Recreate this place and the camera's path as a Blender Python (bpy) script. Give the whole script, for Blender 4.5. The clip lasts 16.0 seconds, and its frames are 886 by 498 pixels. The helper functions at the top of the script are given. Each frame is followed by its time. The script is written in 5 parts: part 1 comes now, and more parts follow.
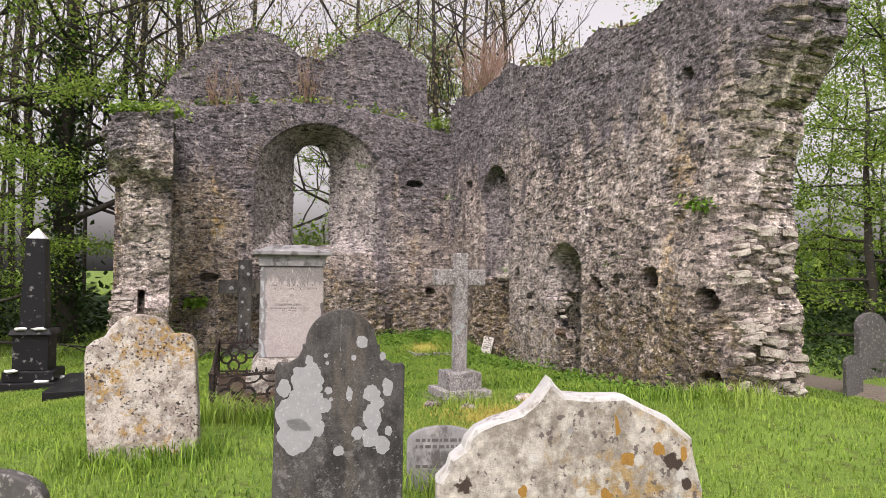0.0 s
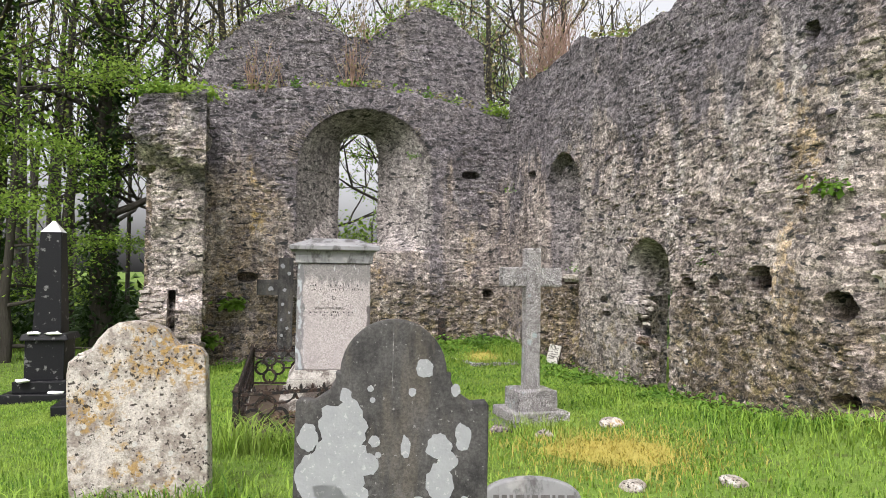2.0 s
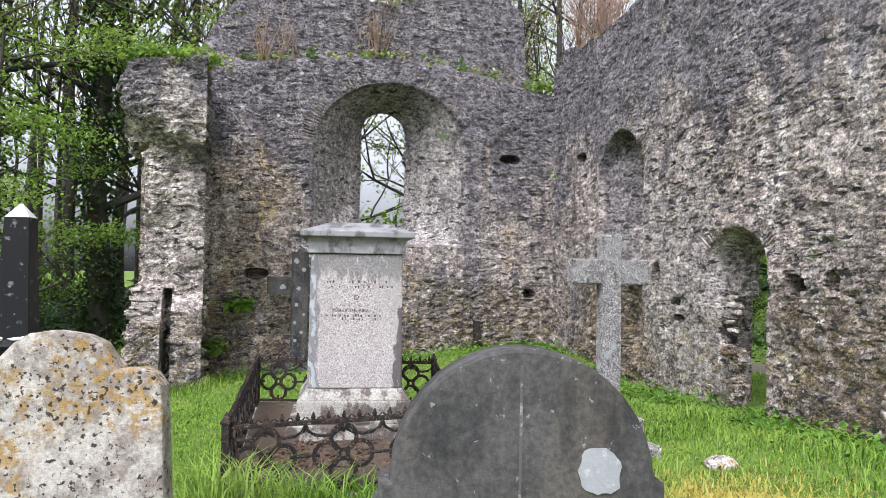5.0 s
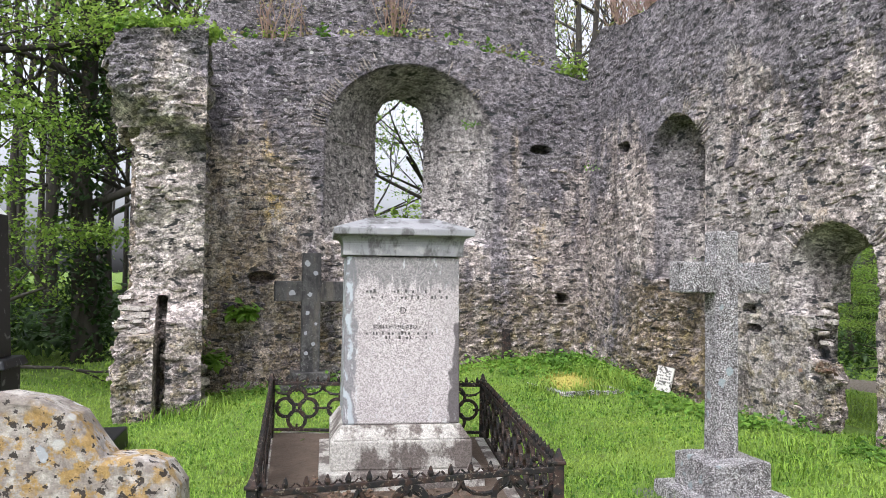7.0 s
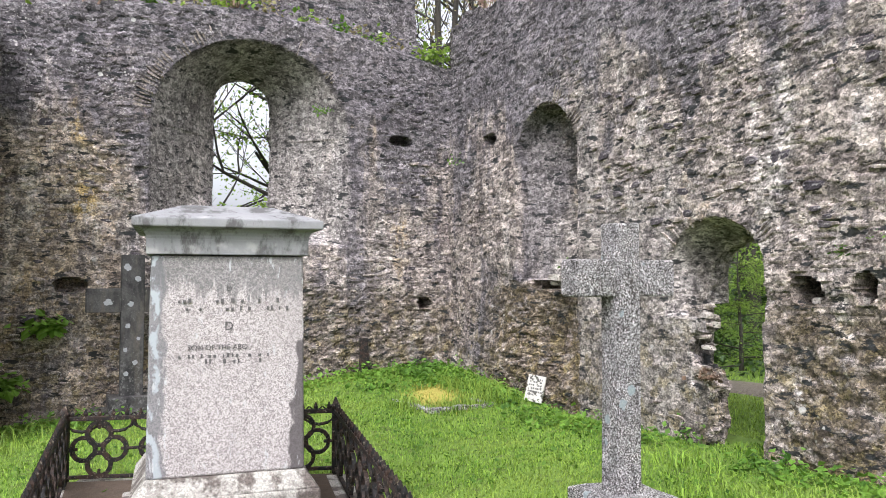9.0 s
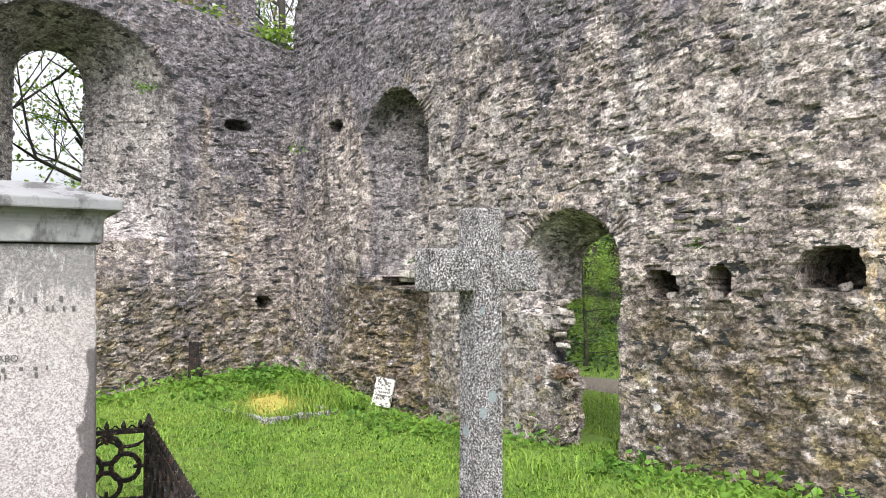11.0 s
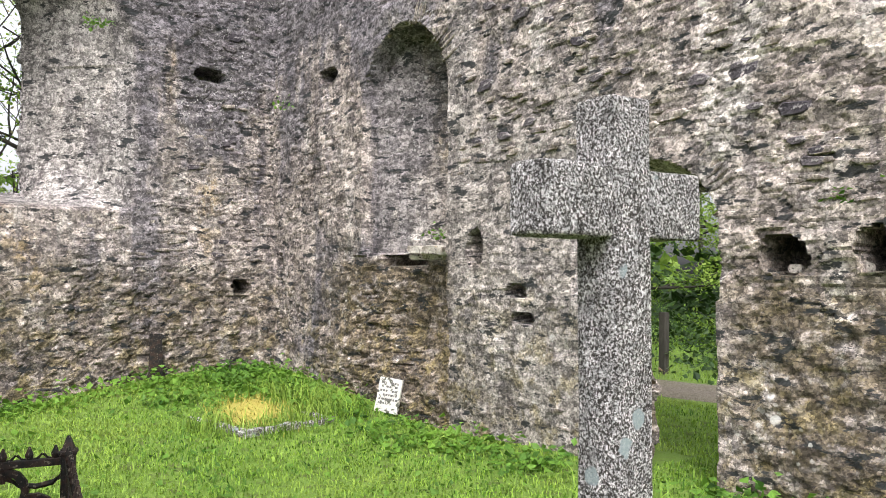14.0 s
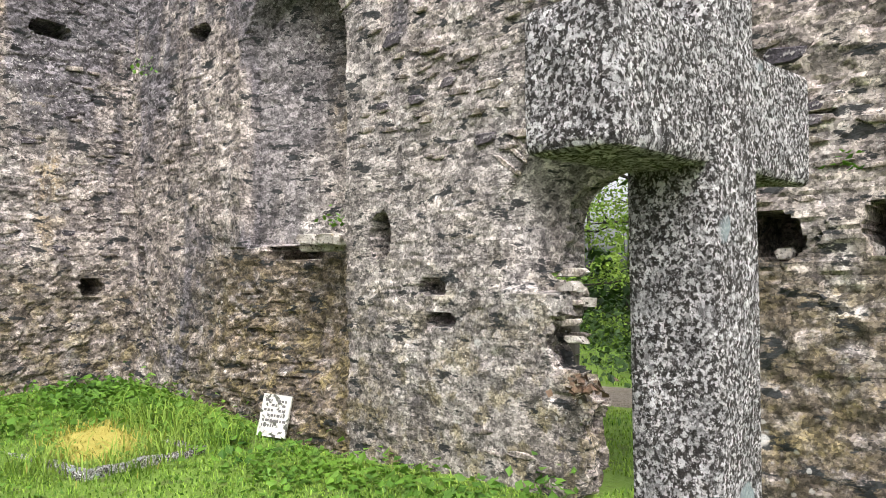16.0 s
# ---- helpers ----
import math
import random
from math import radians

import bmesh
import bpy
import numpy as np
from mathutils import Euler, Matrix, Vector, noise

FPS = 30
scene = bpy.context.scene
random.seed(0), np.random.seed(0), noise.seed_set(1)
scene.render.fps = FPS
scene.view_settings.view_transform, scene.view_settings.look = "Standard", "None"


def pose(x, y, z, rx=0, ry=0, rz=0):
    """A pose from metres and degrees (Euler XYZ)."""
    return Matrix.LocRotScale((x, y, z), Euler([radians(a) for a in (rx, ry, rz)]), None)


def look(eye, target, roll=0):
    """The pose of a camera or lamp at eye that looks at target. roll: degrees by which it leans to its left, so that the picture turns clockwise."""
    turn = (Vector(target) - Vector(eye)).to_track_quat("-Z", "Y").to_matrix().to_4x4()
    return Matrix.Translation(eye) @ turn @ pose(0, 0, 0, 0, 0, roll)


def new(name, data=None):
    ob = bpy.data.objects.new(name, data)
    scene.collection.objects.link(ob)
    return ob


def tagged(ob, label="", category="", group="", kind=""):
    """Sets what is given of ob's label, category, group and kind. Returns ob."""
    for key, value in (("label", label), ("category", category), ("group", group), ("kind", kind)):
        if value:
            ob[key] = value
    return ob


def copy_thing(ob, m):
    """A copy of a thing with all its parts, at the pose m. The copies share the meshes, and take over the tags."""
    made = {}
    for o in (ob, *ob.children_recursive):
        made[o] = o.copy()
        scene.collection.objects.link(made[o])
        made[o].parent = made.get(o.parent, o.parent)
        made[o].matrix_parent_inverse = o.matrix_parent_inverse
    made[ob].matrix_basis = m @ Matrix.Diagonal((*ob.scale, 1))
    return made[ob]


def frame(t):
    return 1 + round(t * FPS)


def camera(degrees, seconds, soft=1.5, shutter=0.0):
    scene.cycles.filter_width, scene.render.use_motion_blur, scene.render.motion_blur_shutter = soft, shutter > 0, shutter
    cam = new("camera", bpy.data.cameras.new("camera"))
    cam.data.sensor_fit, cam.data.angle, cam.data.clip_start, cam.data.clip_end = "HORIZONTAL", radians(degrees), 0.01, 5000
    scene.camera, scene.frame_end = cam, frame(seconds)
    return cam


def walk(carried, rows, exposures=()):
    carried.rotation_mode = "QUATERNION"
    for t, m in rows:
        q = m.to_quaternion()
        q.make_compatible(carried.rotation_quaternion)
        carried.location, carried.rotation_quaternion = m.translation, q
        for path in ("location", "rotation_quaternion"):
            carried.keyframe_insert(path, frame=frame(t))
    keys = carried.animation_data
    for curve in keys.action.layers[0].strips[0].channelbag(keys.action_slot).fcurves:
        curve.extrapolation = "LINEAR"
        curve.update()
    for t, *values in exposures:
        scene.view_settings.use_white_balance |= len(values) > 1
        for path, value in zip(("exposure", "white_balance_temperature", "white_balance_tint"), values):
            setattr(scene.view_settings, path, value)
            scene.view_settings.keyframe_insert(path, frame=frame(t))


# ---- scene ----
cam = camera(60.4, 16.0, soft=0.5)
METRES, EYE, TILT, LEAN, TURN = 8.8, 1.5, 0.0, 0.0, 0.0
ROWS = [
    (0.0, 0.0, 0.0, 0.0, -0.02, 1.77, -0.58),
    (0.5, -0.0018, 0.0422, 0.0018, 1.28, 1.8, -0.61),
    (1.0, -0.0087, 0.0854, -0.0022, 2.43, 1.84, -0.69),
    (1.5, -0.0155, 0.1253, -0.0042, 3.2, 1.86, -0.78),
    (2.0, -0.0234, 0.1629, -0.0048, 3.58, 1.91, -0.79),
    (2.5, -0.0335, 0.1959, -0.0036, 3.67, 1.98, -0.74),
    (3.0, -0.0386, 0.232, -0.0035, 3.58, 2.01, -0.73),
    (3.5, -0.0416, 0.2694, -0.0021, 3.45, 2.04, -0.76),
    (4.0, -0.0487, 0.2921, -0.0039, 3.37, 2.06, -0.78),
    (4.5, -0.0585, 0.3203, -0.006, 3.77, 2.03, -0.85),
    (5.0, -0.0661, 0.3524, -0.0119, 4.99, 1.94, -0.97),
    (7.5, -0.1441, 0.5193, -0.0064, 3.46, 1.95, -0.51),
    (8.0, -0.1419, 0.5491, -0.008, -0.24, 2.04, -0.29),
    (8.5, -0.14, 0.5807, -0.0083, -3.54, 2.13, -0.16),
    (9.0, -0.1361, 0.6066, -0.0071, -6.48, 2.25, -0.06),
    (9.5, -0.1341, 0.6247, -0.0079, -9.59, 2.36, 0.05),
    (10.0, -0.133, 0.6387, -0.0084, -13.1, 2.42, 0.18),
    (12.5, -0.103, 0.7429, -0.016, -19.95, 1.88, -0.06),
    (13.0, -0.1024, 0.7733, -0.0193, -19.03, 1.84, -0.13),
    (13.5, -0.1052, 0.8069, -0.0267, -18.75, 1.85, -0.12),
    (14.0, -0.1086, 0.8469, -0.0288, -19.59, 1.87, -0.02),
    (14.5, -0.1045, 0.8793, -0.0313, -21.69, 1.9, 0.13),
    (15.0, -0.0976, 0.9039, -0.032, -24.44, 1.95, 0.32),
    (15.5, -0.0911, 0.9345, -0.0326, -27.05, 1.96, 0.47),
    (16.0, -0.078, 0.9599, -0.0351, -28.08, 1.96, 0.45),
]
walk(cam, [(t, pose(0, 0, EYE, TILT, LEAN, TURN) @ pose(METRES * x, METRES * y, METRES * z, 90 + pitch, roll, yaw)) for t, x, y, z, yaw, pitch, roll in ROWS],
     [(0.0, 0.84, 6750, 21), (2.0, 1.0, 6450, 13), (5.0, 1.12, 5950, 14), (8.0, 1.22, 6050, 14), (12.5, 1.36, 6300, 11), (16.0, 1.36, 6350, 11)])

# ---- world and light: an overcast spring day ----
world = bpy.data.worlds.new("overcast_sky")
scene.world = world
world.use_nodes = True
wn, wl = world.node_tree.nodes, world.node_tree.links
sky = wn.new("ShaderNodeTexSky")
sky.sky_type = "NISHITA"
sky.sun_disc = False
sky.sun_elevation, sky.sun_rotation = radians(52), radians(200)
sky.dust_density, sky.air_density = 6.0, 1.0
pale = wn.new("ShaderNodeHueSaturation")
pale.inputs["Saturation"].default_value = 0.12
wl.new(sky.outputs[0], pale.inputs["Color"])
wl.new(pale.outputs[0], wn["Background"].inputs["Color"])
wn["Background"].inputs["Strength"].default_value = 0.15
sun = new("sun", bpy.data.lights.new("sun", "SUN"))
sun.data.energy, sun.data.angle, sun.data.color = 0.6, radians(25), (1.0, 0.97, 0.92)
sun.matrix_world = look((0, 0, 0), (math.sin(radians(200)) * -0.6, math.cos(radians(200)) * -0.6, -0.8))


# ---- materials ----
class Nodes:
    """Short hand for one node material."""

    def __init__(self, name, rough=0.9, metal=0.0):
        self.mat = bpy.data.materials.new(name)
        self.mat.use_nodes = True
        self.t = self.mat.node_tree
        self.bsdf = self.t.nodes["Principled BSDF"]
        self.bsdf.inputs["Roughness"].default_value = rough
        self.bsdf.inputs["Metallic"].default_value = metal
        self.bsdf.inputs["Specular IOR Level"].default_value = 0.3
        self.co = self.t.nodes.new("ShaderNodeTexCoord").outputs["Object"]

    def set(self, socket, value):
        if hasattr(value, "is_linked"):
            self.t.links.new(value, socket)
        else:
            socket.default_value = value

    def noise(self, scale, detail=4.0, stretch=(1, 1, 1), rough=0.55, offset=0.0):
        m = self.t.nodes.new("ShaderNodeMapping")
        m.inputs["Scale"].default_value = stretch
        m.inputs["Location"].default_value = (offset, offset * 0.7, -offset)
        self.t.links.new(self.co, m.inputs["Vector"])
        n = self.t.nodes.new("ShaderNodeTexNoise")
        n.inputs["Scale"].default_value, n.inputs["Detail"].default_value = scale, detail
        n.inputs["Roughness"].default_value = rough
        self.t.links.new(m.outputs[0], n.inputs["Vector"])
        return n.outputs["Fac"]

    def cells(self, scale, stretch=(1, 1, 1), out="Distance", feature="F1"):
        m = self.t.nodes.new("ShaderNodeMapping")
        m.inputs["Scale"].default_value = stretch
        self.t.links.new(self.co, m.inputs["Vector"])
        n = self.t.nodes.new("ShaderNodeTexVoronoi")
        n.feature = feature
        n.inputs["Scale"].default_value = scale
        self.t.links.new(m.outputs[0], n.inputs["Vector"])
        return n.outputs[out]

    def grains(self, scale, stretch=(1, 1, 1)):
        """A random number for each of many irregular grains."""
        n = self.t.nodes.new("ShaderNodeTexNoise")
        n.inputs["Scale"].default_value, n.inputs["Detail"].default_value = scale * 0.9, 4
        self.t.links.new(self.co, n.inputs["Vector"])
        w = self.t.nodes.new("ShaderNodeVectorMath")
        w.operation = "MULTIPLY_ADD"
        self.t.links.new(n.outputs["Color"], w.inputs[0])
        w.inputs[1].default_value = (2.0 / scale,) * 3
        self.t.links.new(self.co, w.inputs[2])
        m = self.t.nodes.new("ShaderNodeMapping")
        m.inputs["Scale"].default_value = stretch
        self.t.links.new(w.outputs[0], m.inputs["Vector"])
        v = self.t.nodes.new("ShaderNodeTexVoronoi")
        v.inputs["Scale"].default_value = scale
        self.t.links.new(m.outputs[0], v.inputs["Vector"])
        c = self.t.nodes.new("ShaderNodeSeparateColor")
        self.t.links.new(v.outputs["Color"], c.inputs[0])
        return c.outputs[0]

    def step(self, value, lo, hi, a=0.0, b=1.0):
        n = self.t.nodes.new("ShaderNodeMapRange")
        n.interpolation_type = "SMOOTHSTEP"
        for i, v in enumerate((value, lo, hi, a, b)):
            self.set(n.inputs[i], v)
        return n.outputs[0]

    def math(self, op, a, b=0.0):
        n = self.t.nodes.new("ShaderNodeMath")
        n.operation = op
        self.set(n.inputs[0], a)
        self.set(n.inputs[1], b)
        return n.outputs[0]

    def mix(self, fac, a, b):
        n = self.t.nodes.new("ShaderNodeMix")
        n.data_type = "RGBA"
        self.set(n.inputs[0], fac)
        self.set(n.inputs[6], a if hasattr(a, "is_linked") else (*a, 1))
        self.set(n.inputs[7], b if hasattr(b, "is_linked") else (*b, 1))
        return n.outputs[2]

    def tone(self, colour, value, lo, hi):
        """The colour made darker or lighter as value runs from 0 to 1."""
        n = self.t.nodes.new("ShaderNodeVectorMath")
        n.operation = "SCALE"
        self.t.links.new(colour, n.inputs[0])
        self.t.links.new(self.step(value, 0.0, 1.0, lo, hi), n.inputs["Scale"])
        return n.outputs[0]

    def upward(self):
        n = self.t.nodes.new("ShaderNodeSeparateXYZ")
        self.t.links.new(self.t.nodes.new("ShaderNodeNewGeometry").outputs["Normal"], n.inputs[0])
        return n.outputs[2]

    def attr(self, name):
        n = self.t.nodes.new("ShaderNodeAttribute")
        n.attribute_name = name
        return n.outputs["Fac"]

    def random(self):
        return self.t.nodes.new("ShaderNodeObjectInfo").outputs["Random"]

    def island(self):
        return self.t.nodes.new("ShaderNodeNewGeometry").outputs["Random Per Island"]

    def axis(self, i):
        n = self.t.nodes.new("ShaderNodeSeparateXYZ")
        self.t.links.new(self.co, n.inputs[0])
        return n.outputs[i]

    def blots(self, spots, wobble=0.05, scale=14.0):
        """A mask of round blots (x, z, radius) with an uneven rim."""
        x, z, best = self.axis(0), self.axis(2), None
        for px, pz, r in spots:
            dx, dz = self.math("SUBTRACT", x, px), self.math("SUBTRACT", z, pz)
            d = self.math("SQRT", self.math("ADD", self.math("MULTIPLY", dx, dx), self.math("MULTIPLY", dz, dz)))
            d = self.math("SUBTRACT", d, r)
            best = d if best is None else self.math("MINIMUM", best, d)
        n = self.math("MULTIPLY", self.math("SUBTRACT", self.noise(scale, 3), 0.5), wobble)
        return self.step(self.math("ADD", best, n), 0.003, -0.003)

    def finish(self, colour, bump=None, strength=0.4, distance=0.01):
        self.set(self.bsdf.inputs["Base Color"], colour if hasattr(colour, "is_linked") else (*colour, 1))
        if bump is not None:
            b = self.t.nodes.new("ShaderNodeBump")
            b.inputs["Strength"].default_value, b.inputs["Distance"].default_value = strength, distance
            self.t.links.new(bump, b.inputs["Height"])
            self.t.links.new(b.outputs[0], self.bsdf.inputs["Normal"])
        return self.mat


def masonry_material(name, piece=False):
    m = Nodes(name, 0.95)
    pick = m.random() if piece else m.attr("stone")
    # worn plaster and stone: pinkish buff to mid grey, in patches of a hand's to an arm's breadth
    body = m.noise(2.4, 6, (1, 1, 0.6), 0.65)
    c = m.mix(m.step(body, 0.40, 0.60), (0.195, 0.160, 0.148), (0.35, 0.300, 0.273))
    stone = m.mix(m.step(pick, 0.1, 0.9), (0.125, 0.105, 0.098), (0.365, 0.312, 0.276))
    c = m.mix(0.8 if piece else m.step(m.attr("joint"), 0.55, 0.1, 0.05, 0.62), c, stone)
    # pale lime left in runs, ochre lichen
    c = m.mix(m.step(m.noise(3.0, 6, (1, 1, 0.22), 0.65, 3), 0.54, 0.64, 0, 0.6), c, (0.43, 0.392, 0.37))
    ochre = m.math("MULTIPLY", m.step(m.noise(1.2, 3, (1, 1, 0.4), offset=14), 0.57, 0.66), m.step(m.noise(11, 5, rough=0.65, offset=2), 0.44, 0.56))
    c = m.mix(m.math("MULTIPLY", ochre, 0.55), c, (0.36, 0.25, 0.11))
    if not piece:
        # smooth grey plaster that still lines the reveals, and the bare lime core of the broken ends
        lime = m.math("MULTIPLY", m.attr("lime"), m.step(m.noise(6, 5, (1, 1, 0.5), 0.6, 27), 0.30, 0.50, 0.45, 0.95))
        run = m.mix(m.noise(7, 5, (1, 1, 0.12), 0.6, 29), (0.165, 0.152, 0.148), (0.42, 0.378, 0.352))
        c = m.mix(lime, c, run)
        c = m.mix(m.math("MULTIPLY", m.attr("core"), m.step(m.noise(5, 6, (1, 1, 0.6), 0.65, 51), 0.36, 0.52, 0.2, 0.9)), c, (0.50, 0.435, 0.40))
        c = m.mix(m.math("MULTIPLY", m.attr("ochre"), m.step(m.noise(9, 6, rough=0.7, offset=35), 0.40, 0.55)), c, (0.36, 0.26, 0.12))
    # dark growth, thicker higher up, in streaks that run down the face; also the niche's painted shade
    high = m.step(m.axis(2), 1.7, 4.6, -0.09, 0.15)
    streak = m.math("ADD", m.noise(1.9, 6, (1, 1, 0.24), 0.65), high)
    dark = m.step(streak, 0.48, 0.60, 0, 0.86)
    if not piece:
        dark = m.step(m.math("ADD", streak, m.attr("growth_and_shade")), 0.48, 0.60, 0, 0.86)
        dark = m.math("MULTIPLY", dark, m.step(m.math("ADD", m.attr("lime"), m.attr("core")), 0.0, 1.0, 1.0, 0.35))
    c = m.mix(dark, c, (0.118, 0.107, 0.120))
    c = m.mix(m.step(m.noise(5.0, 5, (1, 1, 0.35), 0.65, 8), 0.55, 0.62, 0, 0.6), c, (0.068, 0.058, 0.062))
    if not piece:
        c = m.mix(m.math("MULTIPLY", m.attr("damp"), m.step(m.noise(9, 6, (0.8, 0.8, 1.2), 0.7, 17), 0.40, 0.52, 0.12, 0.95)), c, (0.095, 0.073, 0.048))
    moss = m.math("MULTIPLY", m.step(m.axis(2), 1.8, 0.3), m.step(m.noise(5, 5, rough=0.65, offset=20), 0.48, 0.60, 0, 0.6))
    c = m.mix(moss, c, (0.150, 0.118, 0.046))
    # grit: lumps of two to six centimetres, a little sand
    coarse, mid, small = m.grains(11, (0.6, 0.6, 1.4)), m.grains(27, (0.8, 0.8, 1.25)), m.grains(80)
    c = m.tone(c, coarse, 0.78, 1.18)
    c = m.tone(c, mid, 0.50, 1.44)
    c = m.tone(c, small, 0.55, 1.42)
    c = m.tone(c, m.noise(8, 4, (1, 1, 0.05), 0.6, 61), 0.65, 1.35)
    # flecks of lime, but not where it is damp
    fleck = m.math("MULTIPLY", m.step(m.noise(36, 3, rough=0.6, offset=66), 0.60, 0.65, 0, 0.6), m.step(m.noise(2.0, 4, offset=11), 0.44, 0.58))
    if not piece:
        fleck = m.math("MULTIPLY", fleck, m.step(m.attr("damp"), 0.0, 0.7, 1.0, 0.15))
    c = m.mix(fleck, c, (0.56, 0.53, 0.50))
    # shade of gaps and hollows, painted on as dark blots; then dark bed lines
    c = m.mix(m.step(m.noise(9, 5, (0.6, 0.6, 1.5), 0.65, 4), 0.58, 0.615, 0, 0.95), c, (0.020, 0.022, 0.023))
    beds = m.math("ABSOLUTE", m.math("SUBTRACT", m.noise(6.5, 5, (0.45, 0.45, 2.6), 0.6, 40), 0.5))
    c = m.mix(m.math("MULTIPLY", m.step(beds, 0.014, 0.004, 0, 0.8), m.step(m.noise(1.6, 4, offset=44), 0.47, 0.57)), c, (0.028, 0.024, 0.024))
    # round lichens
    c = m.mix(m.math("MULTIPLY", m.step(m.math("ADD", m.cells(6.0), m.math("MULTIPLY", m.noise(40, 3), 0.16)), 0.27, 0.22), m.step(m.noise(1.7, 3, offset=5), 0.60, 0.66, 0, 0.7)), c, (0.56, 0.54, 0.51))
    c = m.mix(m.math("MULTIPLY", m.step(m.math("ADD", m.cells(15.0), m.math("MULTIPLY", m.noise(60, 3), 0.3)), 0.36, 0.28), m.step(m.noise(1.1, 4, offset=9), 0.56, 0.64, 0, 0.5)), c, (0.56, 0.54, 0.51))
    bump = m.math("ADD", m.math("MULTIPLY", mid, 0.55), m.math("ADD", m.math("MULTIPLY", coarse, 0.25), m.noise(18, 6, (0.8, 0.8, 1.2), 0.65)))
    return m.finish(c, bump, 0.75, 0.02)


def granite_material(name, light, dark, stain, amount, grain=70.0, contrast=1.0):
    m = Nodes(name, 0.8)
    big, fine = m.grains(grain), m.grains(grain * 1.9)
    c = m.mix(m.step(m.math("ADD", m.math("MULTIPLY", big, 0.45), m.noise(grain * 0.8, 3, rough=0.65)), 0.62, 0.80), dark, light)
    c = m.mix(m.step(fine, 0.30, 0.12, 0, 0.85 * contrast), c, tuple(0.3 * v for v in dark))
    c = m.mix(m.step(fine, 0.66, 0.86, 0, 0.8 * contrast), c, tuple(min(0.8, 1.5 * v) for v in light))
    streak = m.noise(4, 5, (1, 1, 0.3), 0.6, 6)
    c = m.mix(m.step(streak, 0.48, 0.66, 0, amount), c, stain)
    return m, c


def blade_material(name, a, b, tip, trans=0.35):
    m = Nodes(name, 0.55)
    c = m.mix(m.island(), a, b)
    c = m.mix(m.step(m.noise(0.9, 3), 0.40, 0.66, 0, 0.6), c, tip)
    m.bsdf.inputs["Subsurface Weight"].default_value = 0.0
    m.finish(c)
    t = m.t.nodes.new("ShaderNodeBsdfTranslucent")
    m.t.links.new(c, t.inputs["Color"])
    s = m.t.nodes.new("ShaderNodeMixShader")
    s.inputs[0].default_value = trans
    m.t.links.new(m.bsdf.outputs[0], s.inputs[1])
    m.t.links.new(t.outputs[0], s.inputs[2])
    m.t.links.new(s.outputs[0], m.t.nodes["Material Output"].inputs["Surface"])
    return m.mat


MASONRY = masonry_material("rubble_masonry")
STONE = masonry_material("rubble_stone", True)

g, c = granite_material("speckled_granite", (0.40, 0.375, 0.375), (0.075, 0.064, 0.060), (0.085, 0.070, 0.058), 0.4, 110)
c = g.mix(g.step(g.noise(130, 4, rough=0.65, offset=12), 0.49, 0.53, 0, 0.92), c, (0.026, 0.021, 0.018))
c = g.mix(g.step(g.noise(120, 4, rough=0.65, offset=31), 0.535, 0.57, 0, 0.95), c, (0.74, 0.715, 0.72))
c = g.mix(g.step(g.noise(30, 6, rough=0.75, offset=41), 0.56, 0.62, 0, 0.4), c, (0.58, 0.555, 0.56))
c = g.tone(c, g.noise(16, 6, rough=0.7), 0.0, 1.95)
c = g.mix(g.math("MULTIPLY", g.step(g.math("ADD", g.cells(9.0), g.math("MULTIPLY", g.noise(30, 4), 0.25)), 0.40, 0.35), g.step(g.noise(6, 2, offset=2), 0.52, 0.58, 0, 0.85)), c, (0.36, 0.42, 0.44))
GRANITE = g.finish(c, g.noise(50, 6, rough=0.75), 1.0, 0.03)

g, c = granite_material("pink_grey_granite", (0.44, 0.40, 0.385), (0.25, 0.222, 0.212), (0.28, 0.25, 0.24), 0.35, 120, 0.6)
damp = g.math("ADD", g.step(g.axis(2), 1.10, 1.52, -0.26, 0.24), g.noise(18, 6, (1, 1, 0.06), 0.75, 3))
c = g.mix(g.math("MULTIPLY", g.step(damp, 0.47, 0.58, 0, 0.85), g.step(g.noise(60, 6, rough=0.75, offset=4), 0.36, 0.58, 1.0, 0.55)), c, (0.115, 0.114, 0.113))
# right edge darker in an uneven strip, wider towards the foot
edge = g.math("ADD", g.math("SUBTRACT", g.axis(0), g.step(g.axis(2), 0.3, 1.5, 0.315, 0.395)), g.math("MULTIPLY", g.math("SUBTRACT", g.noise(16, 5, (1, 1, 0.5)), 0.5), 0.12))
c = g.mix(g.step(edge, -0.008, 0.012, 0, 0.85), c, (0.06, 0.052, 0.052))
# left edge greyer, with pale patches
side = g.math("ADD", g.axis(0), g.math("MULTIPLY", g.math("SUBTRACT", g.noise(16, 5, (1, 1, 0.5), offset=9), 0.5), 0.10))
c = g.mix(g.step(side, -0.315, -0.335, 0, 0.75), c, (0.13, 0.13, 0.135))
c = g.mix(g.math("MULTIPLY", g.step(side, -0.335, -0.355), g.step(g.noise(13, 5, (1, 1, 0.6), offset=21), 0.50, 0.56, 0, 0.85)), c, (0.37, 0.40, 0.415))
c = g.mix(g.step(g.noise(22, 6, (1, 1, 0.3), 0.7, 33), 0.60, 0.66, 0, 0.8), c, (0.46, 0.46, 0.46))
MONUMENT = g.finish(c, g.noise(80, 4), 0.3, 0.006)

